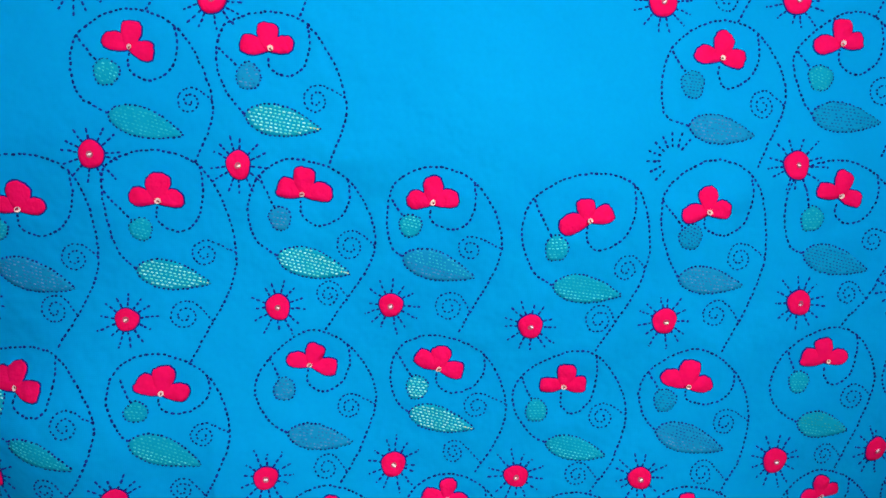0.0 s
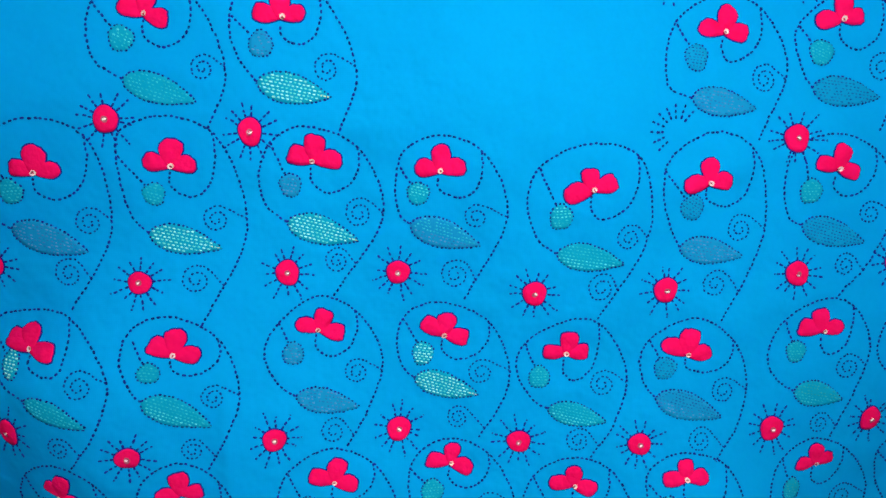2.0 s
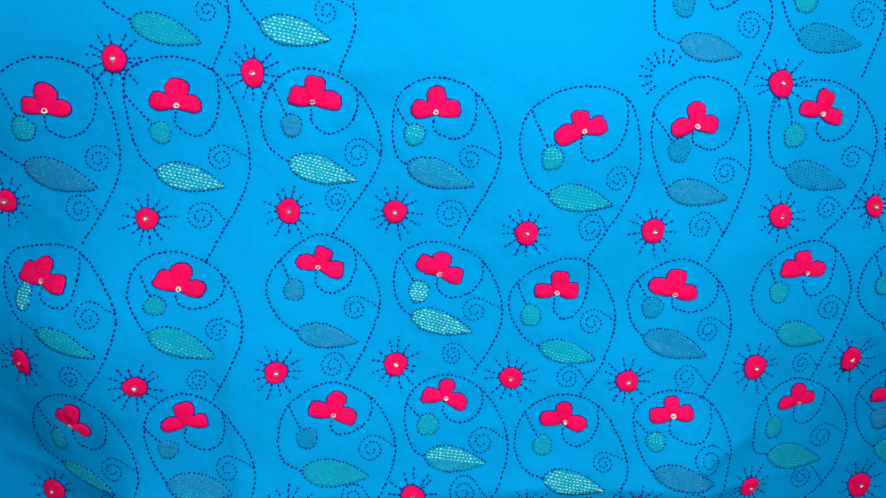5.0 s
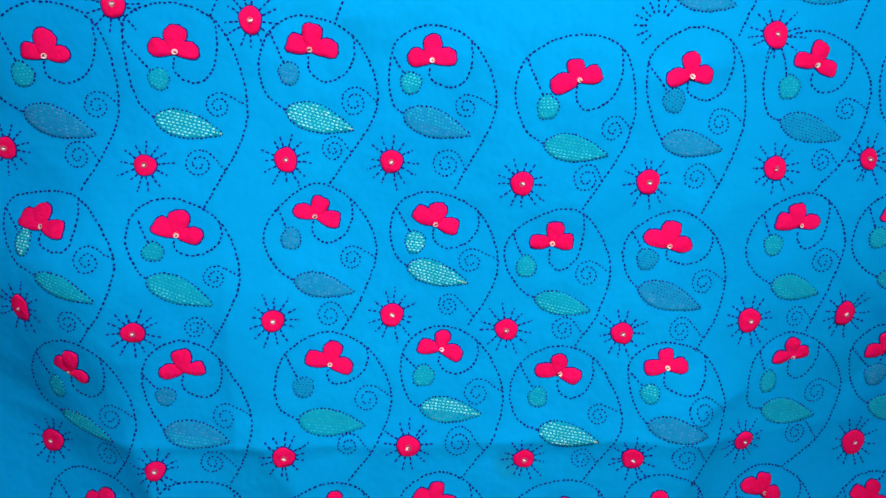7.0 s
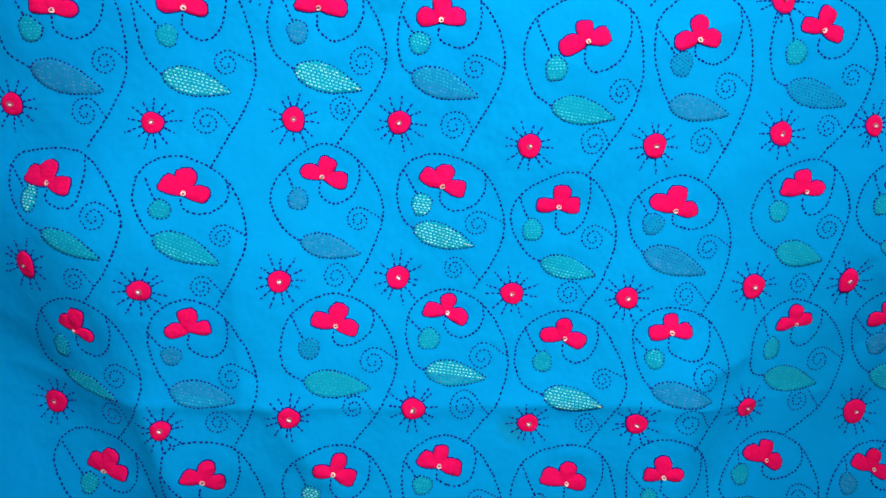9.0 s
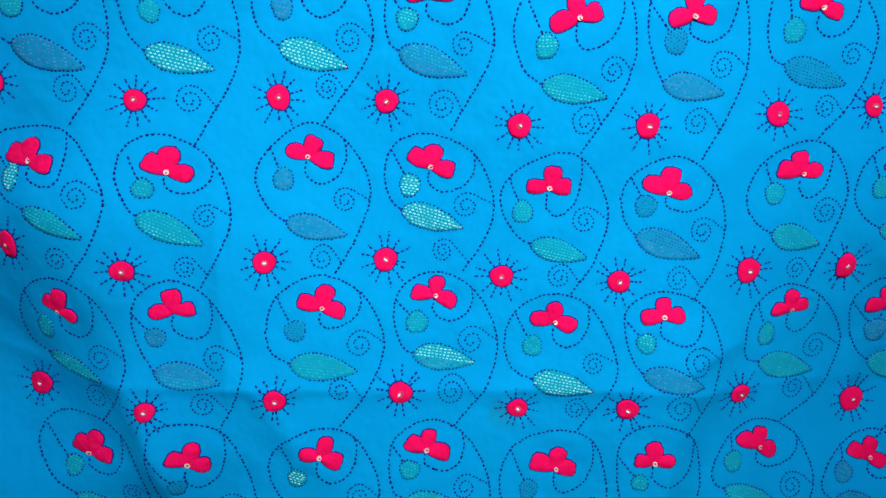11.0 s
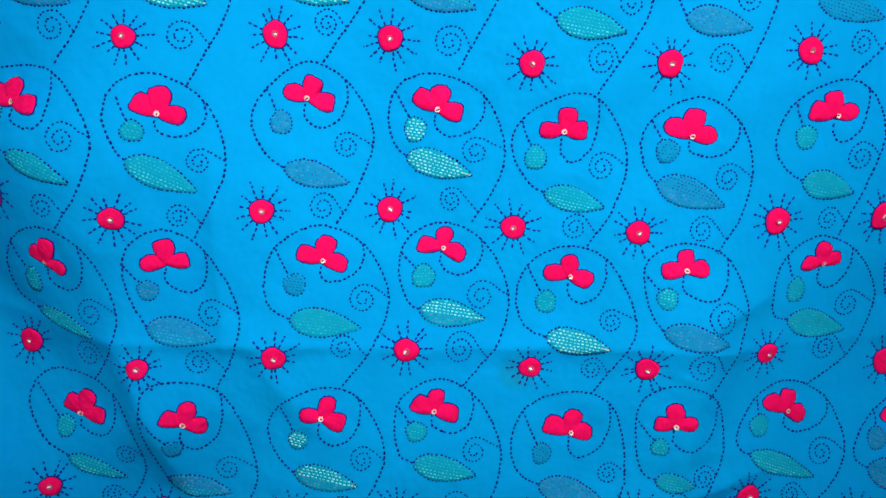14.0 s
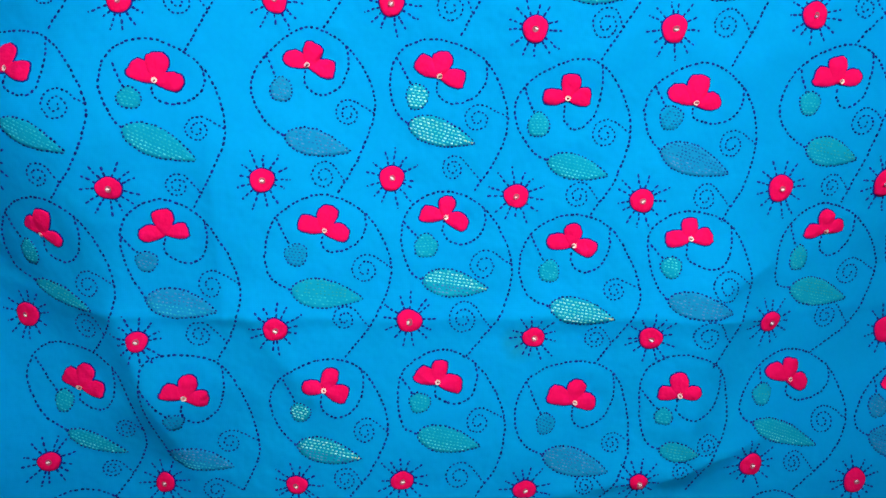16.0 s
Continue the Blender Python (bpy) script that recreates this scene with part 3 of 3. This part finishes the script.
sprig(
    flower=((-214.8, 176.1), (-228.9, 177.9), (-213.1, 192.4), (-199.9, 176.3)),
    vine=((-234.4, 140.9), (-247.8, 149.8), (-250.5, 171.1), (-241.0, 194.5), (-216.3, 208.3), (-184.5, 199.2), (-171.2, 143.5), (-198.3, 88.3)),
    hook=(-204.0, 159.4), stalk=(-239.3, 189.7),
    bud=((-230.3, 164.3), 7.1, 7.8, 'teal'),
    leaf=((-234.4, 140.9), (-186.5, 126.7), 'violet'),
    spirals=(((-184.8, 145.7), 8.4), ((-200.0, 112.7), 8.9)))
sprig(
    flower=((-133.5, 181.6), (-150.2, 182.7), (-132.4, 198.2), (-119.0, 181.0)),
    vine=((-149.0, 139.4), (-158.3, 149.4), (-165.7, 184.4), (-162.8, 201.8), (-139.2, 211.7), (-108.7, 202.8), (-88.9, 144.4), (-117.7, 79.8)),
    hook=(-122.3, 162.3), stalk=(-165.2, 187.2),
    bud=((-144.6, 164.1), 6.6, 7.0, 'teal'),
    leaf=((-149.0, 139.4), (-105.0, 129.7), 'bright'),
    spirals=(((-107.6, 148.2), 8.0), ((-120.7, 109.5), 8.6)))
sprig(
    flower=((-47.1, 186.4), (-63.0, 188.9), (-45.4, 202.8), (-28.9, 185.5)),
    vine=((-64.0, 147.0), (-76.8, 157.7), (-80.7, 177.4), (-72.3, 198.4), (-53.9, 207.6), (-18.9, 195.3), (-2.5, 154.3), (-34.9, 97.5)),
    hook=(-37.6, 166.3), stalk=(-73.4, 197.3),
    bud=((-61.3, 170.9), 6.7, 7.4, 'violet'),
    leaf=((-64.0, 147.0), (-18.0, 135.3), 'bright'),
    spirals=(((-18.0, 153.2), 8.4), ((-32.1, 121.5), 7.3)))
sprig(
    flower=((33.3, 181.8), (17.3, 181.7), (33.6, 197.7), (49.2, 183.1)),
    vine=((14.8, 146.6), (8.9, 151.7), (5.2, 169.1), (10.0, 193.5), (32.6, 203.7), (58.6, 194.6), (77.3, 156.3), (51.4, 94.4)),
    hook=(47.1, 164.7), stalk=(7.6, 183.6),
    bud=((19.6, 167.0), 7.2, 7.2, 'mint'),
    leaf=((14.8, 146.6), (61.2, 133.5), 'mixed'),
    spirals=(((57.6, 152.2), 7.5), ((45.6, 113.1), 9.3)))
sprig(
    flower=((131.0, 171.5), (113.9, 164.5), (126.9, 184.8), (146.4, 174.9)),
    vine=((110.7, 129.0), (97.7, 138.2), (89.6, 162.1), (95.2, 183.9), (125.2, 200.1), (159.6, 193.3), (171.9, 157.2), (168.6, 132.5), (141.7, 84.0)),
    hook=(137.5, 152.3), stalk=(95.9, 184.2),
    bud=((111.7, 153.4), 7.1, 8.3, 'mint'),
    leaf=((110.7, 129.0), (156.5, 122.6), 'lit'),
    spirals=(((157.8, 139.8), 8.1), ((142.8, 105.5), 8.8)))
sprig(
    flower=((209.3, 177.2), (193.1, 172.4), (208.4, 193.2), (224.5, 176.7)),
    vine=((193.8, 134.0), (186.2, 146.4), (178.5, 170.4), (180.8, 190.8), (210.2, 209.7), (238.2, 201.0), (252.3, 156.2), (247.5, 126.9), (227.7, 81.7)),
    hook=(222.4, 161.6), stalk=(178.0, 184.4),
    bud=((199.4, 160.8), 7.7, 8.1, 'blue'),
    leaf=((193.8, 134.0), (238.1, 128.2), 'violet'),
    spirals=(((234.4, 146.7), 8.3), ((221.7, 108.5), 8.4)))
sprig(
    flower=((298.6, 188.0), (283.4, 190.4), (302.1, 203.9), (313.5, 183.1)),
    vine=((278.9, 149.7), (270.5, 152.9), (263.9, 170.0), (267.6, 198.6), (295.3, 210.8), (325.3, 200.7), (340.5, 176.2), (333.5, 133.1), (308.5, 99.6)),
    hook=(306.6, 169.5), stalk=(273.8, 198.8),
    bud=((282.4, 172.5), 7.4, 8.2, 'teal'),
    leaf=((278.9, 149.7), (324.7, 138.4), 'blue'),
    spirals=(((325.6, 158.4), 7.2), ((312.4, 122.6), 6.8)))
sprig(
    flower=((380.7, 186.5), (366.3, 189.2), (385.2, 202.8), (396.4, 181.6)),
    vine=((362.4, 148.0), (354.6, 151.4), (347.7, 168.7), (351.0, 197.6), (378.7, 209.9), (408.6, 199.4), (426.1, 175.0), (417.9, 131.3), (392.8, 97.7)),
    hook=(389.4, 167.9), stalk=(356.8, 197.7),
    bud=((365.3, 171.0), 7.0, 7.8, 'teal'),
    leaf=((362.4, 148.0), (408.6, 136.6), 'blue'),
    spirals=(((409.7, 156.8), 7.7), ((395.9, 120.7), 7.3)))
sprig(
    flower=((-221.1, 65.3), (-240.3, 71.2), (-223.7, 81.0), (-205.1, 62.0)),
    vine=((-223.2, 35.7), (-238.3, 42.9), (-251.8, 64.1), (-249.3, 82.0), (-222.2, 88.9), (-198.1, 85.1), (-173.3, 49.1), (-179.5, 17.7), (-199.3, -12.3)),
    hook=(-205.8, 50.5), stalk=(-251.7, 76.5),
    bud=((-234.6, 56.1), 5.9, 9.3, 'bright'),
    leaf=((-223.2, 35.7), (-185.6, 17.9), 'teal', 0.86),
    spirals=(((-188.8, 45.1), 8.3), ((-204.6, 3.0), 7.1)))
sprig(
    flower=((-135.2, 61.9), (-150.1, 68.8), (-132.7, 78.9), (-119.1, 59.1)),
    vine=((-154.0, 33.0), (-158.8, 38.9), (-166.0, 59.4), (-159.9, 78.7), (-137.4, 86.4), (-107.4, 70.7), (-94.7, 33.4), (-101.8, 9.3), (-115.7, -17.0)),
    hook=(-127.2, 48.2), stalk=(-158.6, 71.6),
    bud=((-149.5, 51.2), 6.7, 6.4, 'teal'),
    leaf=((-154.0, 33.0), (-112.2, 14.2), 'lit'),
    spirals=(((-110.8, 33.1), 7.3), ((-124.5, -2.0), 7.0)))
sprig(
    flower=((-45.1, 75.2), (-59.0, 78.6), (-39.8, 89.0), (-28.0, 69.8)),
    vine=((-59.1, 30.6), (-71.0, 39.7), (-79.5, 61.3), (-69.8, 80.4), (-44.6, 98.0), (-20.0, 87.5), (-1.9, 55.3), (-9.8, 23.2), (-26.5, -7.4)),
    hook=(-37.1, 57.0), stalk=(-69.8, 80.4),
    bud=((-61.0, 59.5), 6.8, 7.5, 'violet'),
    leaf=((-59.1, 30.6), (-17.6, 21.6), 'violet'),
    spirals=(((-19.0, 45.8), 7.8), ((-34.3, 5.5), 7.8)))
sprig(
    flower=((39.4, 71.5), (23.6, 78.9), (41.7, 86.6), (55.4, 66.8)),
    vine=((19.7, 40.7), (12.5, 46.9), (7.4, 65.4), (13.7, 85.7), (34.1, 94.0), (68.7, 81.5), (84.9, 46.1), (78.2, 18.7), (64.1, -3.6)),
    hook=(47.2, 54.2), stalk=(11.8, 82.8),
    bud=((25.3, 58.1), 7.1, 8.3, 'bright'),
    leaf=((19.7, 40.7), (63.8, 28.9), 'bright'),
    spirals=(((65.3, 44.7), 8.7), ((50.3, 12.0), 6.9)))
sprig(
    flower=((122.2, 59.9), (107.0, 58.4), (125.1, 75.1), (137.8, 58.9)),
    vine=((112.3, 19.1), (102.0, 25.3), (89.1, 48.3), (94.4, 66.3), (125.5, 84.1), (143.0, 81.3), (165.7, 46.8), (159.4, 11.2), (143.5, -16.7)),
    hook=(129.1, 39.7), stalk=(94.4, 65.9),
    bud=((104.9, 42.3), 7.1, 7.9, 'teal'),
    leaf=((112.3, 19.1), (153.3, 10.3), 'lit'),
    spirals=(((149.5, 37.3), 8.7), ((134.5, -3.8), 8.1)))
sprig(
    flower=((206.8, 59.5), (188.8, 65.9), (208.3, 77.1), (222.9, 58.8)),
    vine=((186.7, 28.4), (180.1, 34.6), (174.2, 53.3), (180.0, 69.9), (210.4, 84.9), (237.3, 70.4), (250.6, 41.2), (246.5, 7.3), (232.4, -18.7)),
    hook=(220.0, 46.2), stalk=(180.1, 69.1),
    bud=((191.8, 49.4), 7.7, 7.7, 'blue'),
    leaf=((186.7, 28.4), (234.4, 13.8), 'violetblue'),
    spirals=(((234.7, 32.7), 8.4), ((220.2, -2.8), 7.7)))
sprig(
    flower=((302.9, 76.0), (283.6, 77.2), (298.6, 92.0), (316.1, 78.3)),
    vine=((285.7, 32.7), (272.8, 40.4), (264.2, 56.0), (270.9, 80.9), (303.6, 99.5), (321.7, 93.7), (335.9, 67.1), (331.9, 34.5), (320.9, -5.2)),
    hook=(308.5, 59.0), stalk=(274.0, 83.0),
    bud=((284.1, 61.4), 7.3, 7.7, 'teal'),
    leaf=((285.7, 32.7), (323.7, 25.6), 'dull', 1.25),
    spirals=(((323.2, 49.8), 8.1), ((310.1, 6.7), 7.4)))
sprig(
    flower=((378.4, 83.5), (359.9, 84.5), (373.3, 99.6), (392.2, 85.7)),
    vine=((365.8, 39.0), (351.7, 47.0), (341.6, 62.9), (347.3, 88.0), (378.2, 107.0), (397.0, 101.1), (415.1, 73.9), (412.9, 40.9), (408.7, -1.2)),
    hook=(386.6, 66.0), stalk=(350.4, 90.1),
    bud=((360.7, 68.6), 7.3, 7.7, 'teal'),
    leaf=((365.8, 39.0), (405.8, 31.7), 'dull'),
    spirals=(((402.7, 56.5), 8.7), ((394.9, 11.7), 7.7)))
sprig(
    flower=((-209.8, -34.0), (-221.8, -26.5), (-207.4, -18.3), (-198.8, -41.2)),
    vine=((-226.3, -69.2), (-240.1, -60.1), (-243.2, -37.5), (-231.6, -18.2), (-209.8, -10.6), (-186.2, -22.1), (-166.6, -67.2), (-170.6, -90.8), (-186.7, -115.1)),
    hook=(-199.1, -53.8), stalk=(-235.4, -23.1),
    bud=((-224.4, -48.4), 6.0, 8.9, 'teal'),
    leaf=((-226.3, -69.2), (-183.2, -85.7), 'dull', 0.62),
    spirals=(((-185.3, -68.4), 8.8), ((-190.1, -98.2), 9.1)))
sprig(
    flower=((-132.9, -32.1), (-148.3, -35.0), (-134.5, -16.6), (-118.6, -32.1)),
    vine=((-147.2, -74.9), (-156.4, -58.8), (-160.5, -36.2), (-154.4, -19.9), (-134.3, -10.6), (-108.3, -24.0), (-87.5, -68.6), (-93.2, -97.2), (-103.7, -117.4)),
    hook=(-118.7, -51.8), stalk=(-159.9, -34.1),
    bud=((-145.7, -50.7), 6.7, 6.7, 'violet'),
    leaf=((-147.2, -74.9), (-101.9, -83.1), 'violetteal'),
    spirals=(((-105.8, -66.1), 8.2), ((-114.4, -99.5), 8.3)), sequin=False)
sprig(
    flower=((-33.8, -29.9), (-50.8, -26.0), (-30.5, -13.7), (-18.6, -34.6)),
    vine=((-55.7, -69.4), (-68.3, -61.1), (-71.7, -42.9), (-64.8, -21.7), (-37.8, -6.7), (-7.7, -18.4), (10.3, -54.5), (-0.1, -87.8), (-19.8, -115.2)),
    hook=(-31.2, -44.1), stalk=(-64.8, -22.5),
    bud=((-52.2, -46.0), 7.1, 7.5, 'blue'),
    leaf=((-55.7, -69.4), (-8.5, -75.5), 'dull'),
    spirals=(((-6.8, -56.0), 9.0), ((-20.2, -88.7), 7.6)))
sprig(
    flower=((46.3, -20.6), (28.8, -20.3), (48.2, -6.6), (60.6, -27.5)),
    vine=((31.1, -63.0), (24.0, -58.7), (16.8, -36.0), (21.7, -15.3), (45.2, -3.3), (72.5, -14.4), (92.0, -50.2), (87.3, -81.3), (61.6, -116.8)),
    hook=(54.7, -39.0), stalk=(17.8, -23.6),
    bud=((33.5, -40.4), 7.9, 7.9, 'teal'),
    leaf=((31.1, -63.0), (76.6, -69.2), 'brightviolet'),
    spirals=(((73.2, -53.4), 9.2), ((59.9, -89.1), 9.6)))
sprig(
    flower=((134.3, -37.6), (116.2, -36.8), (133.1, -23.2), (148.6, -42.9)),
    vine=((118.8, -79.9), (104.2, -73.2), (97.7, -52.3), (105.4, -29.8), (130.5, -16.8), (157.3, -24.5), (181.0, -70.5), (175.3, -87.1), (153.6, -120.6)),
    hook=(141.4, -56.5), stalk=(104.6, -32.0),
    bud=((118.6, -56.3), 7.1, 7.6, 'teal'),
    leaf=((118.8, -79.9), (163.7, -87.6), 'bright'),
    spirals=(((163.2, -68.0), 7.5), ((152.3, -102.6), 7.1)))
sprig(
    flower=((211.3, -30.5), (195.9, -33.7), (210.3, -16.7), (227.2, -30.7)),
    vine=((198.8, -73.0), (191.5, -63.7), (185.0, -44.7), (185.1, -25.6), (207.1, -12.2), (240.1, -21.4), (257.2, -56.1), (250.8, -90.4), (234.3, -120.8)),
    hook=(227.1, -50.9), stalk=(185.7, -35.0),
    bud=((200.2, -50.5), 6.9, 7.3, 'mint'),
    leaf=((198.8, -73.0), (242.8, -80.3), 'violet'),
    spirals=(((237.8, -63.2), 10.5), ((226.9, -97.1), 9.6)))
sprig(
    flower=((312.5, -24.9), (297.8, -27.7), (312.0, -9.8), (327.1, -21.4)),
    vine=((293.1, -66.5), (282.3, -63.5), (278.2, -51.5), (284.6, -20.8), (305.5, -5.7), (333.9, -13.5), (362.8, -48.8), (352.1, -91.6), (318.0, -115.8)),
    hook=(320.0, -43.3), stalk=(285.6, -20.8),
    bud=((295.8, -44.5), 6.9, 9.0, 'dull'),
    leaf=((293.1, -66.5), (343.2, -75.8), 'dull'),
    spirals=(((342.0, -56.4), 9.9), ((327.9, -88.7), 9.8)))
sprig(
    flower=((394.2, -22.0), (377.0, -24.9), (391.8, -5.2), (411.8, -20.6)),
    vine=((391.3, -68.1), (380.8, -61.4), (368.5, -41.5), (364.7, -17.0), (382.1, -0.3), (414.2, -9.9), (442.7, -49.3), (437.7, -93.7), (406.5, -133.9)),
    hook=(409.0, -44.4), stalk=(364.7, -19.4),
    bud=((391.6, -42.7), 9.9, 9.3, 'violet'),
    leaf=((391.3, -68.1), (445.9, -81.6), 'teal'),
    spirals=(((426.8, -59.7), 9.7), None))
sprig(
    flower=((-196.9, -140.9), (-210.8, -133.6), (-192.5, -125.0), (-180.0, -143.2)),
    vine=((-206.6, -170.6), (-224.2, -159.3), (-237.1, -134.9), (-231.2, -119.7), (-213.7, -112.0), (-172.4, -124.3), (-154.2, -172.4), (-163.1, -199.4), (-179.0, -222.0)),
    hook=(-182.4, -154.4), stalk=(-232.4, -124.4),
    bud=((-209.3, -150.8), 6.5, 7.4, 'teal'),
    leaf=((-206.6, -170.6), (-167.9, -187.3), 'lit', 0.72),
    spirals=(((-166.1, -168.2), 6.7), ((-179.5, -200.3), 6.4)))
sprig(
    flower=((-125.4, -141.0), (-138.7, -136.0), (-120.7, -126.8), (-111.0, -147.0)),
    vine=((-139.7, -186.0), (-146.9, -162.9), (-151.9, -130.2), (-146.8, -115.8), (-126.7, -112.9), (-101.0, -121.5), (-78.0, -180.7), (-83.0, -199.8), (-90.5, -215.3)),
    hook=(-118.4, -161.8), stalk=(-151.3, -133.9),
    bud=((-131.9, -158.4), 5.9, 5.9, 'blue'),
    leaf=((-139.7, -186.0), (-96.0, -196.8), 'violetteal', 0.90),
    spirals=(((-98.4, -178.7), 8.2), ((-109.3, -215.2), 7.9)))
sprig(
    flower=((-34.0, -136.5), (-47.7, -135.7), (-27.5, -122.9), (-18.7, -144.0)),
    vine=((-52.5, -178.1), (-62.3, -169.6), (-70.3, -147.0), (-60.9, -127.8), (-31.3, -116.0), (-8.7, -123.6), (9.6, -159.8), (1.6, -186.9), (-15.4, -211.9)),
    hook=(-26.6, -156.6), stalk=(-61.0, -129.6),
    bud=((-49.5, -153.8), 6.7, 6.7, 'bright'),
    leaf=((-52.5, -178.1), (-8.0, -184.3), 'brightviolet'),
    spirals=(((-5.6, -166.0), 7.6), ((-18.6, -199.9), 7.7)))
sprig(
    flower=((42.6, -131.7), (27.1, -127.3), (44.7, -117.5), (59.0, -136.5)),
    vine=((29.2, -166.3), (21.5, -163.3), (16.3, -148.2), (19.8, -123.6), (44.6, -110.3), (69.5, -120.8), (90.1, -158.4), (85.6, -189.6), (70.1, -212.5)),
    hook=(56.8, -146.7), stalk=(18.7, -129.3),
    bud=((30.8, -145.4), 7.3, 6.5, 'teal'),
    leaf=((29.2, -166.3), (73.1, -176.6), 'lit'),
    spirals=(((71.6, -159.9), 8.0), ((58.5, -197.3), 9.2)))
sprig(
    flower=((140.1, -149.1), (120.3, -143.8), (143.2, -133.0), (155.4, -151.0)),
    vine=((118.2, -186.2), (103.6, -176.9), (97.5, -158.8), (106.5, -132.2), (136.5, -119.6), (166.8, -127.5), (181.2, -181.8), (174.6, -201.9), (158.0, -224.4)),
    hook=(145.8, -167.6), stalk=(105.3, -133.4),
    bud=((119.7, -163.8), 6.6, 7.4, 'blue'),
    leaf=((118.2, -186.2), (166.3, -199.8), 'violet'),
    spirals=(((168.8, -179.8), 7.0), ((149.5, -208.7), 7.0)))
sprig(
    flower=((213.0, -140.8), (199.0, -142.6), (211.2, -125.1), (227.1, -139.7)),
    vine=((202.3, -182.9), (194.2, -179.1), (186.6, -151.8), (189.7, -124.2), (214.6, -111.4), (241.3, -123.0), (250.8, -160.1), (241.5, -188.7), (226.5, -218.8)),
    hook=(222.9, -159.4), stalk=(185.8, -137.1),
    bud=((203.6, -157.8), 6.0, 6.4, 'teal'),
    leaf=((202.3, -182.9), (230.9, -186.1), 'dull', 1.25),
    spirals=(((236.6, -180.1), 7.6), ((218.8, -198.6), 6.5)))
sprig(
    flower=((300.3, -134.3), (281.8, -127.0), (302.6, -119.0), (315.3, -141.2)),
    vine=((272.2, -164.7), (265.7, -161.8), (260.7, -152.5), (275.6, -122.3), (301.2, -112.3), (334.9, -128.2), (349.9, -161.5), (339.2, -189.8), (308.3, -219.5)),
    hook=(308.8, -150.9), stalk=(275.8, -124.5),
    bud=((278.5, -144.0), 7.6, 8.1, 'dull'),
    leaf=((272.2, -164.7), (326.5, -185.3), 'lit', 0.70),
    spirals=(((330.9, -167.0), 9.7), ((307.9, -197.1), 7.3)))
sprig(
    flower=((400.1, -148.2), (382.5, -141.7), (403.5, -132.8), (413.2, -153.9)),
    vine=((368.8, -179.0), (362.1, -176.2), (357.2, -166.9), (377.1, -137.6), (402.6, -126.1), (432.6, -139.9), (444.7, -172.4), (434.4, -201.7), (404.9, -233.6)),
    hook=(406.0, -163.7), stalk=(377.0, -139.6),
    bud=((377.5, -158.8), 7.7, 8.2, 'violet'),
    leaf=((368.8, -179.0), (421.5, -197.3), 'violetblue'),
    spirals=(((426.0, -178.5), 9.1), None))
round_flower((-170.1, 208.9), 7.3, 8.0)
round_flower((-85.5, 203.6), 7.1, 8.5)
round_flower((268.9, 207.2), 8.4, 8.8)
round_flower((-178.7, 307.6), 6.9, 6.9)
round_flower((-98.5, 300.1), 7.8, 7.8)
round_flower((177.9, 308.0), 8.8, 8.8)
round_flower((268.3, 312.5), 8.9, 8.5)
round_flower((-249.4, 117.0), 6.6, 7.4)
round_flower((-155.1, 107.9), 6.9, 6.9)
round_flower((-64.2, 113.8), 7.2, 8.3)
round_flower((7.7, 114.5), 7.4, 7.8)
round_flower((98.2, 101.6), 7.8, 7.8)
round_flower((186.8, 104.9), 8.2, 8.2)
round_flower((278.5, 116.6), 7.9, 8.3)
round_flower((346.3, 124.7), 5.5, 7.5)
round_flower((-239.3, 11.1), 6.1, 9.4)
round_flower((-163.3, -3.5), 7.2, 6.8)
round_flower((-72.9, 2.5), 7.2, 7.6)
round_flower((9.7, 4.8), 7.8, 8.2)
round_flower((93.3, -5.1), 8.2, 7.4)
round_flower((177.3, -5.7), 7.8, 7.8)
round_flower((272.6, 4.8), 8.0, 9.3)
round_flower((348.8, 9.7), 7.4, 9.3)
round_flower((-237.5, -95.4), 8.4, 8.4)
round_flower((-152.6, -102.5), 6.5, 6.5)
round_flower((-65.1, -94.5), 7.7, 7.3)
round_flower((22.8, -89.5), 8.2, 7.4)
round_flower((109.0, -102.0), 7.4, 6.9)
round_flower((190.1, -100.7), 7.8, 7.8)
round_flower((278.8, -90.1), 7.7, 7.2)
round_flower((384.3, -101.7), 9.5, 10.0)
round_flower((-217.8, -191.0), 7.3, 5.9)
round_flower((-144.8, -211.5), 6.4, 7.3)
round_flower((-52.2, -206.7), 7.1, 6.4)
round_flower((19.8, -199.4), 7.7, 6.2)
round_flower((106.1, -210.6), 8.1, 6.5)
round_flower((188.7, -207.1), 6.5, 6.0)
round_flower((274.4, -197.0), 7.9, 8.8)
round_flower((358.6, -212.5), 8.3, 9.2)
bare_star((184.6, 209.1), 8.4)
loose_line((-136.6, 293.4), (-134.0, 297.5), (-131.4, 302.1))
loose_line((-47.3, 291.9), (-44.0, 300.2), (-39.9, 308.6))
loose_line((228.4, 297.7), (234.5, 307.8), (241.2, 319.5))
loose_line((321.1, 303.0), (325.0, 310.4), (329.8, 320.4))
loose_line((-216.3, -217.8), (-206.4, -214.0), (-194.7, -214.3), (-182.5, -219.0), (-173.1, -226.9))
loose_line((274.2, -229.5), (282.5, -221.5), (295.6, -218.1), (308.7, -222.3), (316.5, -229.1))
loose_spiral((221.9, 311.8), 8.9)

# the needlework has drawn the cloth in along its lines
cloth.data.vertices.foreach_set("co", [c for p in cloth_points() for c in p])
cloth.data.update()
